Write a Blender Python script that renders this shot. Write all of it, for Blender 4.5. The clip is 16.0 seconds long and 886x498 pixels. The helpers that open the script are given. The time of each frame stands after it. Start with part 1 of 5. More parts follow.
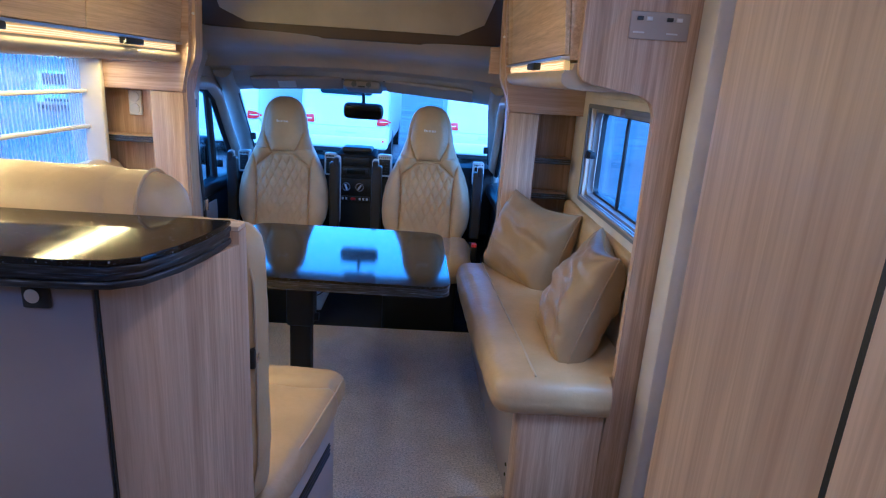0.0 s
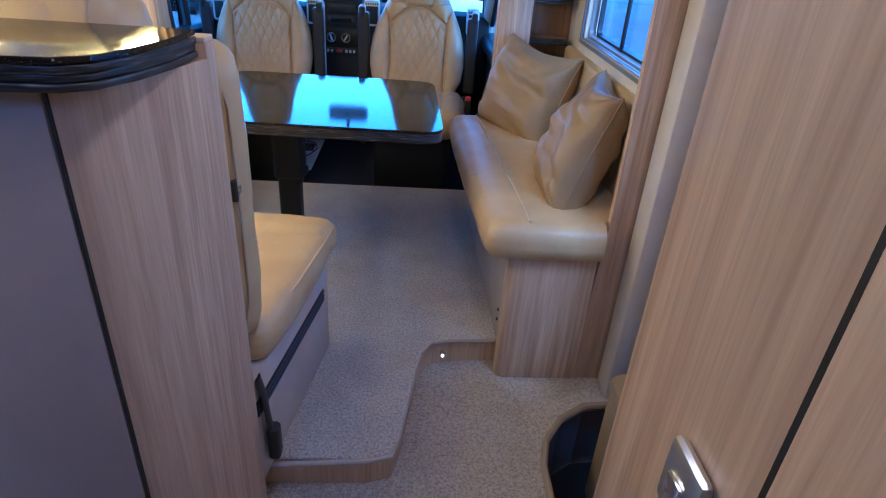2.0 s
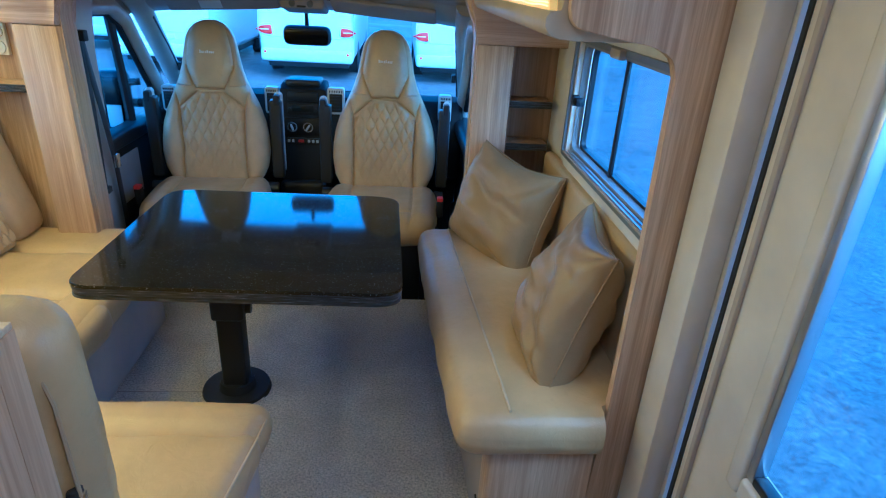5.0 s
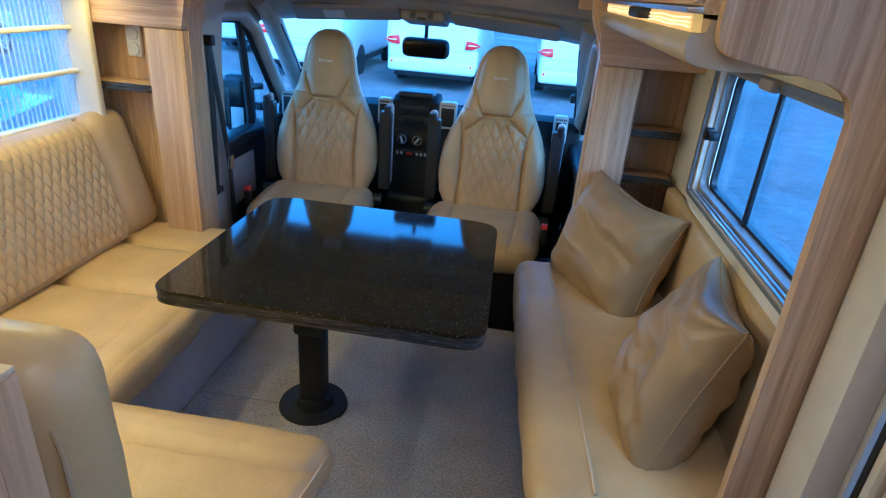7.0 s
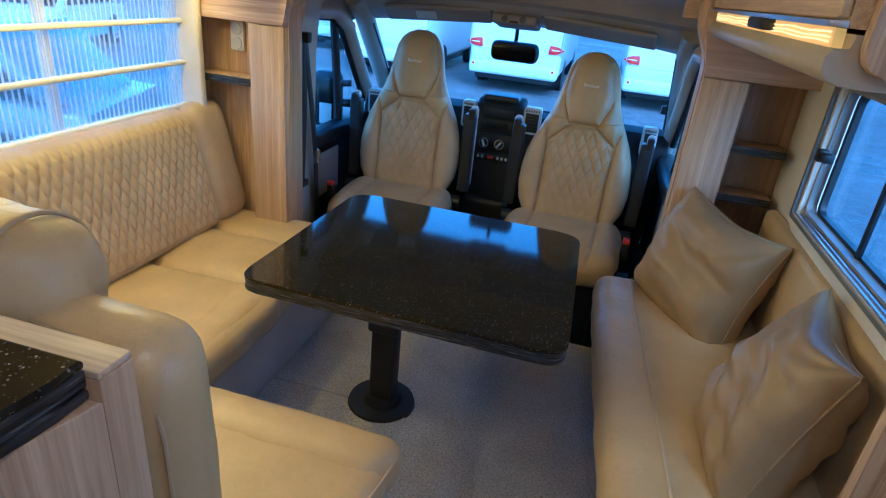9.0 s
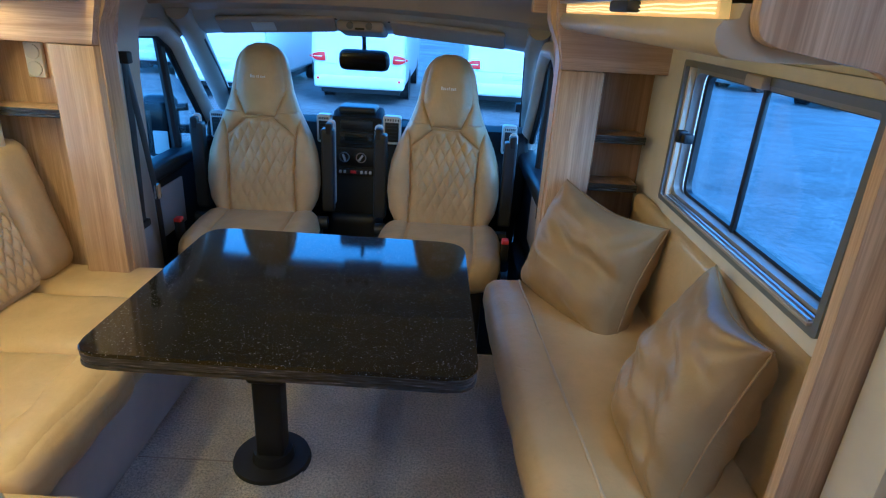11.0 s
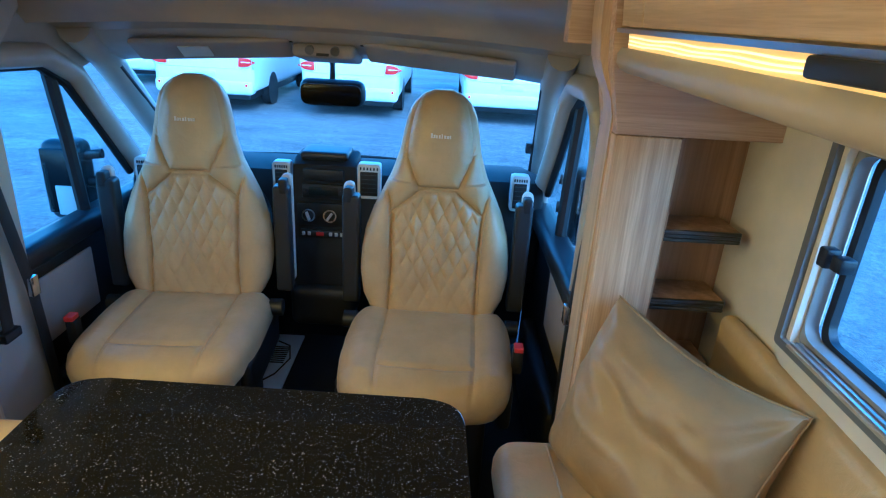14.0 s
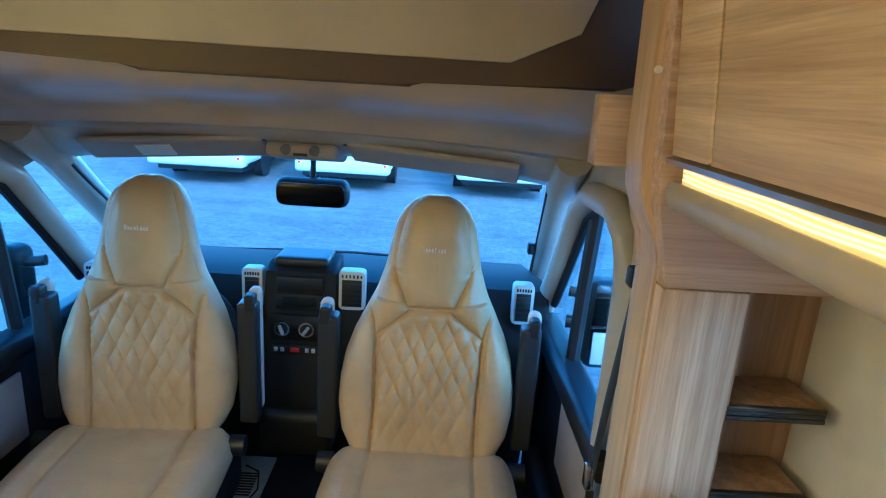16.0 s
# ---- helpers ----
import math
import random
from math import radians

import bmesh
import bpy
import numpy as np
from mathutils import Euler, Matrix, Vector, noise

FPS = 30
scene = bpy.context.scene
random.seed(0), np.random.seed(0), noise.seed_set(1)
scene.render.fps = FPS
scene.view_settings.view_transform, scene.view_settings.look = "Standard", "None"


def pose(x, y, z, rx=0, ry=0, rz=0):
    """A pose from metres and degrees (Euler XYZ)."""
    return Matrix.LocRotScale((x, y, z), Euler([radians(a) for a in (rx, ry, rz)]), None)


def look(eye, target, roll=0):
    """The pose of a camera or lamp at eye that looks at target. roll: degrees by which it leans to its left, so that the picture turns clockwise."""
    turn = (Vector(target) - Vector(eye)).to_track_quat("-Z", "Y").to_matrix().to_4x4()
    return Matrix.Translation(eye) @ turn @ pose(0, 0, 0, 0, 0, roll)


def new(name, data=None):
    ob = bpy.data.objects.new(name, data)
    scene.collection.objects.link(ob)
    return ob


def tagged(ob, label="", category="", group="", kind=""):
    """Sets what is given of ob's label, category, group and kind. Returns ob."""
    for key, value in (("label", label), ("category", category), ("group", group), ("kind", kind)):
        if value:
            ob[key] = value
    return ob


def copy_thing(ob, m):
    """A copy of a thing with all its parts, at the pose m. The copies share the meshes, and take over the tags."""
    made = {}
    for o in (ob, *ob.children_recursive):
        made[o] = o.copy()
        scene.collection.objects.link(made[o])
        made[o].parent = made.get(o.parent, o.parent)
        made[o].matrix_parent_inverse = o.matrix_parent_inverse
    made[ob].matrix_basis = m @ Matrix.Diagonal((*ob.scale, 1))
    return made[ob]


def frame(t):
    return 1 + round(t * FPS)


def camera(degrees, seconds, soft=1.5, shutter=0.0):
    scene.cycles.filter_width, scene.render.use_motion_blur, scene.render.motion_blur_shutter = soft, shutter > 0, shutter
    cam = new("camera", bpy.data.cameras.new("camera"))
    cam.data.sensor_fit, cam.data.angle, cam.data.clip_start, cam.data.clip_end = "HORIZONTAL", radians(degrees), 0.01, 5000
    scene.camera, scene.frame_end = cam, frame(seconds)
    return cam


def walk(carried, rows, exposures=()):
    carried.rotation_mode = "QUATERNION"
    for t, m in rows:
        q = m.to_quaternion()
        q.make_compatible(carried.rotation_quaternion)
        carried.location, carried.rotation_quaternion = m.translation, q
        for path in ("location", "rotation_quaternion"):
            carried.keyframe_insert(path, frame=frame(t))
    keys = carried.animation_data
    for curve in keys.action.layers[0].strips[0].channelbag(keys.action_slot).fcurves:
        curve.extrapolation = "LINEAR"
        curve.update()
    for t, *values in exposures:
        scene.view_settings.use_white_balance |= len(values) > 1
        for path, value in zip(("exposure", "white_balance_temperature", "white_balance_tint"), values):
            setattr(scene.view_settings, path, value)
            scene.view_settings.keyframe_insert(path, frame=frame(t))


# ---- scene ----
cam = camera(74.0, 16.0, 1.15)
PATH = [
    (0, (0.101, 0.144, 1.389), (0.169, 2.064, 0.835), 3.8),
    (0.5, (0.111, 0.158, 1.342), (0.19, 2.045, 0.685), 3.8),
    (1, (0.109, 0.162, 1.314), (0.202, 2.001, 0.534), 4.0),
    (1.5, (0.108, 0.16, 1.295), (0.21, 1.952, 0.414), 4.0),
    (2, (0.111, 0.178, 1.284), (0.222, 1.933, 0.332), 4.1),
    (2.5, (0.112, 0.214, 1.308), (0.236, 1.956, 0.333), 4.1),
    (3, (0.111, 0.269, 1.359), (0.256, 2.009, 0.383), 3.9),
    (3.5, (0.129, 0.349, 1.405), (0.29, 2.091, 0.435), 3.8),
    (4, (0.152, 0.454, 1.455), (0.316, 2.222, 0.533), 3.7),
    (4.2, (0.156, 0.491, 1.467), (0.321, 2.271, 0.57), 3.6),
    (6.3, (0.236, 0.822, 1.476), (0.281, 2.655, 0.678), 3.3),
    (6.5, (0.238, 0.823, 1.471), (0.216, 2.656, 0.671), 3.6),
    (7, (0.216, 0.823, 1.471), (0.016, 2.639, 0.658), 4.6),
    (7.5, (0.204, 0.816, 1.473), (-0.147, 2.604, 0.648), 5.5),
    (8, (0.205, 0.824, 1.469), (-0.242, 2.586, 0.636), 6.1),
    (8.5, (0.202, 0.837, 1.466), (-0.262, 2.595, 0.633), 6.1),
    (9, (0.164, 0.84, 1.469), (-0.255, 2.612, 0.643), 5.9),
    (9.5, (0.136, 0.846, 1.471), (-0.118, 2.655, 0.656), 4.7),
    (10, (0.107, 0.869, 1.472), (0.007, 2.698, 0.669), 3.9),
    (10.2, (0.099, 0.871, 1.471), (0.034, 2.706, 0.679), 3.7),
    (12.3, (0.174, 1.347, 1.348), (0.213, 3.205, 0.61), 3.4),
    (12.5, (0.19, 1.393, 1.366), (0.219, 3.249, 0.621), 3.2),
    (13, (0.178, 1.51, 1.394), (0.2, 3.362, 0.641), 3.2),
    (13.5, (0.136, 1.673, 1.424), (0.156, 3.527, 0.674), 3.3),
    (14, (0.109, 1.795, 1.478), (0.131, 3.651, 0.735), 3.4),
    (14.5, (0.102, 1.84, 1.516), (0.136, 3.706, 0.795), 3.3),
    (15, (0.109, 1.958, 1.551), (0.153, 3.844, 0.887), 3.4),
    (15.5, (0.105, 2.052, 1.561), (0.158, 3.966, 0.983), 3.7),
    (16, (0.097, 2.151, 1.553), (0.133, 4.079, 1.023), 3.7),
]
walk(cam, [(t, look(eye, target, roll)) for t, eye, target, roll in PATH], [(0, 1.95, 3400, 11), (1.5, 2.03, 3400, 11), (2.5, 2.45, 3400, 6), (3.2, 2.5, 3300, 0), (4.2, 2.05, 3150, -6), (6.3, 2.07, 3430, -3), (8.5, 1.8, 3480, -1), (10.2, 1.8, 3530, 0), (12.3, 2.07, 3500, -5), (14, 2.3, 3500, -6), (16, 2.44, 3520, -7)])

# ---- world, sun, lamps ----
world = bpy.data.worlds.new("world")
scene.world = world
world.use_nodes = True
wn = world.node_tree
sky = wn.nodes.new("ShaderNodeTexSky")
sky.sky_type, sky.sun_disc = "NISHITA", False
sky.sun_elevation, sky.sun_rotation = radians(38), radians(150)
sky.air_density, sky.dust_density, sky.ozone_density = 1.0, 0.5, 1.4
wn.links.new(sky.outputs[0], wn.nodes["Background"].inputs[0])
wn.nodes["Background"].inputs[1].default_value = 0.15
sun_data = bpy.data.lights.new("sun", "SUN")
sun_data.energy, sun_data.angle, sun_data.color = 0.5, radians(14), (1.0, 0.97, 0.92)
sun = new("sun", sun_data)
sun.matrix_world = look((0, 0, 30), (-8, 14, 8))


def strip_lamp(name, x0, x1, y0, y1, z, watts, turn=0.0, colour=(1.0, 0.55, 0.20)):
    """A thin lamp for a light strip or unseen source, shining down and inward."""
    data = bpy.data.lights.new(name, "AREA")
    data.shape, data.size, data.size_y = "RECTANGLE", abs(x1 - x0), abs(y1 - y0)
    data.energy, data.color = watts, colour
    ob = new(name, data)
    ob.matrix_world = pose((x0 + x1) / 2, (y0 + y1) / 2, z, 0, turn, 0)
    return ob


WARM = (1.0, 0.50, 0.065)
strip_lamp("light_strip_lamp", 0.425, 0.443, 1.9, 2.9, 1.447, 0.4, 66, WARM)
strip_lamp("light_strip_lamp", -1.033, -1.015, 1.3, 2.9, 1.447, 3.0, -62, WARM)
strip_lamp("light_strip_lamp", -1.36, -1.30, 1.5, 2.90, 1.372, 2.0, -4, WARM)
strip_lamp("light_strip_lamp", -1.02, -0.98, 0.65, 1.5, 1.372, 1.9, -16, WARM)
# No ceiling lamp is in view; this one is added to light the lounge.
strip_lamp("unseen_ceiling_lamp", -0.90, -0.60, 1.9, 2.4, 1.99, 1.2, 0, WARM)
# Also added out of view, beside the wardrobe, to brighten the aisle floor.
strip_lamp("unseen_ceiling_lamp", 0.16, 0.28, 0.65, 1.05, 1.99, 1.3, 0, (1.0, 0.60, 0.32))
# Assumed rooflight, out of view, added for cool light on the kitchen fronts.
strip_lamp("unseen_rooflight_daylight", -0.75, -0.25, -0.75, -0.25, 1.995, 0.35, 0, (0.85, 0.92, 1.0))


# ---- materials ----
def material(name):
    m = bpy.data.materials.new(name)
    m.use_nodes = True
    nt = m.node_tree
    return m, nt, nt.nodes["Principled BSDF"]


def node(nt, kind, **values):
    n = nt.nodes.new(kind)
    for k, v in values.items():
        n.inputs[k.replace("_", " ")].default_value = v
    return n


def spot(nt, scale, turn=(0, 0, 0)):
    """World position, scaled."""
    g = nt.nodes.new("ShaderNodeNewGeometry")
    m = nt.nodes.new("ShaderNodeMapping")
    m.inputs["Scale"].default_value = scale
    m.inputs["Rotation"].default_value = turn
    nt.links.new(g.outputs["Position"], m.inputs["Vector"])
    return m.outputs[0]


def noise_of(nt, vec, scale, detail=4.0, rough=0.55, distort=0.0):
    n = node(nt, "ShaderNodeTexNoise", Scale=scale, Detail=detail, Roughness=rough, Distortion=distort)
    nt.links.new(vec, n.inputs["Vector"])
    return n.outputs["Fac"]


def ramp(nt, fac, stops):
    r = nt.nodes.new("ShaderNodeValToRGB")
    while len(r.color_ramp.elements) < len(stops):
        r.color_ramp.elements.new(0.5)
    for e, (p, c) in zip(r.color_ramp.elements, stops):
        e.position, e.color = p, (*c, 1)
    nt.links.new(fac, r.inputs[0])
    return r.outputs[0]


def mix(nt, a, b, fac, mode="MIX"):
    n = nt.nodes.new("ShaderNodeMix")
    n.data_type, n.blend_type = "RGBA", mode
    if isinstance(fac, (int, float)):
        n.inputs[0].default_value = fac
    else:
        nt.links.new(fac, n.inputs[0])
    for s, v in ((6, a), (7, b)):
        if isinstance(v, tuple):
            n.inputs[s].default_value = (*v, 1)
        else:
            nt.links.new(v, n.inputs[s])
    return n.outputs[2]


def bump(nt, p, height, strength, distance=0.002):
    b = nt.nodes.new("ShaderNodeBump")
    b.inputs["Strength"].default_value, b.inputs["Distance"].default_value = strength, distance
    nt.links.new(height, b.inputs["Height"])
    old = p.inputs["Normal"].links
    if old:
        nt.links.new(old[0].from_socket, b.inputs["Normal"])
    nt.links.new(b.outputs[0], p.inputs["Normal"])


def wood(name, dark, light, along="z", rough=0.42):
    m, nt, p = material(name)
    s = {"z": (1, 1, 0.035), "y": (1, 0.035, 1), "x": (0.035, 1, 1)}[along]
    v = spot(nt, s)
    broad = noise_of(nt, v, 30, 6, 0.62, 0.5)
    fine = noise_of(nt, v, 240, 3, 0.6, 0.2)
    line = noise_of(nt, spot(nt, tuple(k * (0.6 if k < 1 else 1) for k in s)), 75, 3, 0.55, 0.3)
    tone = noise_of(nt, spot(nt, tuple(k * 0.8 for k in s)), 8, 2, 0.5)
    c = ramp(nt, broad, [(0.36, dark), (0.5, tuple((a + b) / 2 for a, b in zip(dark, light))), (0.62, light)])
    f = ramp(nt, fine, [(0.38, (0.66, 0.62, 0.58)), (0.58, (1, 1, 1))])
    g = ramp(nt, line, [(0.40, (0.70, 0.65, 0.60)), (0.52, (1, 1, 1)), (0.66, (1.0, 1.0, 1.0))])
    c = mix(nt, c, f, 0.45, "MULTIPLY")
    c = mix(nt, c, g, 0.45, "MULTIPLY")
    c = mix(nt, c, tuple(x * 0.85 for x in light), ramp(nt, tone, [(0.4, (0, 0, 0)), (0.75, (0.55, 0.55, 0.55))]))
    nt.links.new(c, p.inputs["Base Color"])
    p.inputs["Roughness"].default_value = rough
    bump(nt, p, fine, 0.18, 0.0006)
    return m


def leather(name, colour, rough=0.4):
    m, nt, p = material(name)
    v = spot(nt, (1, 1, 1))
    tone = noise_of(nt, v, 7, 4)
    c = ramp(nt, tone, [(0.3, tuple(x * 0.86 for x in colour)), (0.7, tuple(min(1, x * 1.06) for x in colour))])
    wear = noise_of(nt, v, 45, 3, 0.7)
    c = mix(nt, c, tuple(x * 0.8 for x in colour), ramp(nt, wear, [(0.55, (0, 0, 0)), (0.85, (0.5, 0.5, 0.5))]))
    nt.links.new(c, p.inputs["Base Color"])
    p.inputs["Roughness"].default_value = rough
    vo = node(nt, "ShaderNodeTexVoronoi", Scale=420.0)
    nt.links.new(v, vo.inputs["Vector"])
    bump(nt, p, vo.outputs["Distance"], 0.12, 0.0006)
    creases = noise_of(nt, v, 22, 5, 0.6, 1.2)
    bump(nt, p, creases, 0.32, 0.006)
    return m


def plastic(name, colour, rough=0.5, grain=0.15, scale=500, vary=0.1, metal=0.0):
    m, nt, p = material(name)
    v = spot(nt, (1, 1, 1))
    tone = noise_of(nt, v, 5, 4)
    nt.links.new(ramp(nt, tone, [(0.3, tuple(x * (1 - vary) for x in colour)), (0.7, tuple(min(1, x * (1 + vary)) for x in colour))]), p.inputs["Base Color"])
    p.inputs["Roughness"].default_value, p.inputs["Metallic"].default_value = rough, metal
    bump(nt, p, noise_of(nt, v, scale, 2), grain, 0.0006)
    return m


def carpet(name, colour):
    m, nt, p = material(name)
    v = spot(nt, (1, 1, 1))
    tuft = noise_of(nt, v, 130, 5, 0.75)
    blot = noise_of(nt, v, 5, 5, 0.65)
    c = ramp(nt, tuft, [(0.34, tuple(x * 0.42 for x in colour)), (0.58, tuple(min(1, x * 1.2) for x in colour))])
    c = mix(nt, c, ramp(nt, blot, [(0.3, (0.72, 0.68, 0.64)), (0.65, (1, 1, 1))]), 0.8, "MULTIPLY")
    nt.links.new(c, p.inputs["Base Color"])
    p.inputs["Roughness"].default_value = 0.95
    p.inputs["Sheen Weight"].default_value = 0.3
    bump(nt, p, tuft, 1.0, 0.012)
    return m


def stone_top(name):
    m, nt, p = material(name)
    v = spot(nt, (1, 1.0, 1))
    base = ramp(nt, noise_of(nt, v, 120, 4, 0.7), [(0.35, (0.004, 0.004, 0.005)), (0.7, (0.016, 0.014, 0.013))])
    for scale, cut, colour in ((270.0, 0.955, (0.24, 0.225, 0.20)), (450.0, 0.90, (0.115, 0.11, 0.105))):
        vo = node(nt, "ShaderNodeTexVoronoi", Scale=scale)
        nt.links.new(v, vo.inputs["Vector"])
        sep = nt.nodes.new("ShaderNodeSeparateColor")
        nt.links.new(vo.outputs["Color"], sep.inputs[0])
        pick = nt.nodes.new("ShaderNodeMath"); pick.operation = "GREATER_THAN"; pick.inputs[1].default_value = cut
        nt.links.new(sep.outputs[0], pick.inputs[0])
        near = nt.nodes.new("ShaderNodeMath"); near.operation = "LESS_THAN"; near.inputs[1].default_value = 0.42
        nt.links.new(vo.outputs["Distance"], near.inputs[0])
        both = nt.nodes.new("ShaderNodeMath"); both.operation = "MULTIPLY"
        nt.links.new(pick.outputs[0], both.inputs[0]); nt.links.new(near.outputs[0], both.inputs[1])
        base = mix(nt, base, colour, both.outputs[0])
    nt.links.new(base, p.inputs["Base Color"])
    p.inputs["Roughness"].default_value = 0.07
    p.inputs["IOR"].default_value = 1.45
    return m


def glass(name, tint=(0.93, 0.97, 0.98)):
    m, nt, p = material(name)
    nt.nodes.remove(p)
    out = nt.nodes["Material Output"]
    tr, gl = nt.nodes.new("ShaderNodeBsdfTransparent"), nt.nodes.new("ShaderNodeBsdfGlossy")
    tr.inputs[0].default_value = (*tint, 1)
    gl.inputs["Roughness"].default_value = 0.03
    lw, mx, pw, mu = (nt.nodes.new(k) for k in ("ShaderNodeLayerWeight", "ShaderNodeMixShader", "ShaderNodeMath", "ShaderNodeMath"))
    lw.inputs[0].default_value = 0.5
    pw.operation, pw.inputs[1].default_value = "POWER", 4.0
    mu.operation, mu.inputs[1].default_value, mu.inputs[2].default_value = "MULTIPLY_ADD", 0.55, 0.03
    nt.links.new(lw.outputs["Facing"], pw.inputs[0]); nt.links.new(pw.outputs[0], mu.inputs[0])
    nt.links.new(mu.outputs[0], mx.inputs[0]); nt.links.new(tr.outputs[0], mx.inputs[1]); nt.links.new(gl.outputs[0], mx.inputs[2])
    nt.links.new(mx.outputs[0], out.inputs[0])
    return m


def glow(name, colour, strength):
    m, nt, p = material(name)
    p.inputs["Base Color"].default_value = (*colour, 1)
    p.inputs["Emission Color"].default_value = (*colour, 1)
    p.inputs["Emission Strength"].default_value = strength
    return m


def asphalt_of(name):
    m, nt, p = material(name)
    v = spot(nt, (1, 1, 1))
    grit = noise_of(nt, v, 16, 8, 0.88)
    patch = noise_of(nt, v, 0.6, 5, 0.6)
    wet = noise_of(nt, spot(nt, (0.5, 1.6, 1)), 0.35, 4, 0.5, 0.8)
    c = ramp(nt, grit, [(0.34, (0.07, 0.071, 0.073)), (0.5, (0.18, 0.18, 0.18)), (0.66, (0.34, 0.34, 0.33))])
    c = mix(nt, c, ramp(nt, noise_of(nt, v, 2.3, 4, 0.6, 0.6), [(0.36, (0.74, 0.74, 0.74)), (0.58, (1, 1, 1))]), 0.8, "MULTIPLY")
    c = mix(nt, c, ramp(nt, patch, [(0.35, (0.6, 0.6, 0.6)), (0.65, (1, 1, 1))]), 0.7, "MULTIPLY")
    nt.links.new(c, p.inputs["Base Color"])
    nt.links.new(ramp(nt, wet, [(0.4, (0.58, 0.58, 0.58)), (0.62, (0.9, 0.9, 0.9))]), p.inputs["Roughness"])
    bump(nt, p, grit, 0.3, 0.005)
    return m


def net_of(name):
    """A thin white net with clear gaps between its upright threads."""
    m, nt, p = material(name)
    out = nt.nodes["Material Output"]
    p.inputs["Base Color"].default_value = (0.82, 0.82, 0.8, 1)
    p.inputs["Roughness"].default_value = 0.8
    tl, tr, mx, m2 = (nt.nodes.new(k) for k in ("ShaderNodeBsdfTranslucent", "ShaderNodeBsdfTransparent", "ShaderNodeMixShader", "ShaderNodeMixShader"))
    tl.inputs[0].default_value = (0.8, 0.8, 0.8, 1)
    w = nt.nodes.new("ShaderNodeTexWave")
    w.wave_type, w.bands_direction, w.wave_profile = "BANDS", "Y", "SIN"
    w.inputs["Scale"].default_value, w.inputs["Distortion"].default_value = 14.5, 0.1
    nt.links.new(spot(nt, (1, 1, 0.2)), w.inputs["Vector"])
    th = ramp(nt, w.outputs["Fac"], [(0.55, (0.20, 0.20, 0.20)), (0.85, (0.85, 0.85, 0.85))])
    mx.inputs[0].default_value = 0.6
    nt.links.new(p.outputs[0], mx.inputs[1]); nt.links.new(tl.outputs[0], mx.inputs[2])
    nt.links.new(th, m2.inputs[0]); nt.links.new(tr.outputs[0], m2.inputs[1]); nt.links.new(mx.outputs[0], m2.inputs[2])
    nt.links.new(m2.outputs[0], out.inputs[0])
    return m


def edge_of(name):
    """Dark laminated edge with broken pale dashes along it."""
    m, nt, p = material(name)
    a = noise_of(nt, spot(nt, (18, 18, 260)), 1.0, 2, 0.5)
    nt.links.new(ramp(nt, a, [(0.42, (0.012, 0.012, 0.015)), (0.62, (0.05, 0.05, 0.055)), (0.75, (0.2, 0.2, 0.2))]), p.inputs["Base Color"])
    p.inputs["Roughness"].default_value = 0.35
    return m


OAK = wood("pale_wood", (0.45, 0.305, 0.175), (0.66, 0.488, 0.30), "z")
# The strip light on the lockers is put into this lighter, yellower tone.
OAK_Y_LIT = wood("lit_pale_wood_lengthwise", (0.55, 0.385, 0.18), (0.74, 0.555, 0.295), "y")
OAK_X = wood("pale_wood_crosswise", (0.47, 0.32, 0.20), (0.66, 0.49, 0.34), "x")
# Niche wood for the left side, the strong light there put in its colour.
NICHE_LIT = wood("honey_wood_lit", (0.50, 0.34, 0.17), (0.70, 0.52, 0.29), "z")
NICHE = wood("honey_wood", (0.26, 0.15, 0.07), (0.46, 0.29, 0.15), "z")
TRIM = wood("honey_trim", (0.54, 0.38, 0.20), (0.68, 0.50, 0.29), "z", 0.36)
LEATHER = leather("cream_leather", (0.56, 0.42, 0.20), 0.36)
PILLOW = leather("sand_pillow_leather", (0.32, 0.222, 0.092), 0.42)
PIPING = plastic("pale_piping", (0.55, 0.46, 0.30), 0.5)
SEAM = plastic("dark_seam", (0.46, 0.36, 0.21), 0.7)
VINYL = plastic("grey_beige_vinyl", (0.40, 0.35, 0.30), 0.55)
# Vinyl made paler: daylight from the door window is put into its colour.
VINYL_DAYLIT = plastic("vinyl_daylit", (0.52, 0.47, 0.42), 0.5)
WALLCLOTH = plastic("cream_wall_lining", (0.66, 0.60, 0.49), 0.75, 0.25, 260)
CEIL = plastic("pale_ceiling_lining", (0.68, 0.64, 0.57), 0.8, 0.2, 300)
CREAM = plastic("cream_plastic", (0.62, 0.57, 0.49), 0.45)
HEADER = plastic("beige_moulding", (0.48, 0.445, 0.385), 0.3, 0.08)
HEADER_UP = plastic("brown_beige_moulding", (0.43, 0.37, 0.285), 0.34, 0.04)
JAMB = plastic("jamb_grey", (0.24, 0.235, 0.23), 0.4)
TRACK = plastic("grey_track", (0.15, 0.155, 0.165), 0.35)
UNDER = plastic("sand_moulding", (0.46, 0.395, 0.29), 0.4)
BLACK = plastic("black_plastic", (0.012, 0.012, 0.014), 0.5, 0.3, 700)
DASH = plastic("soft_black_dash", (0.007, 0.008, 0.011), 0.72, 0.4, 420)
LINING = plastic("bed_lining", (0.31, 0.28, 0.245), 0.5)
DARK = plastic("dark_grey_plastic", (0.022, 0.023, 0.026), 0.45, 0.3, 600)
NAVY = plastic("dark_blue_grey_plastic", (0.010, 0.012, 0.018), 0.42, 0.3, 500)
STRIPE = plastic("dark_blue_ribbing", (0.03, 0.045, 0.10), 0.4)
SILVER = plastic("silver_plastic", (0.66, 0.66, 0.65), 0.35, 0.1, 400)
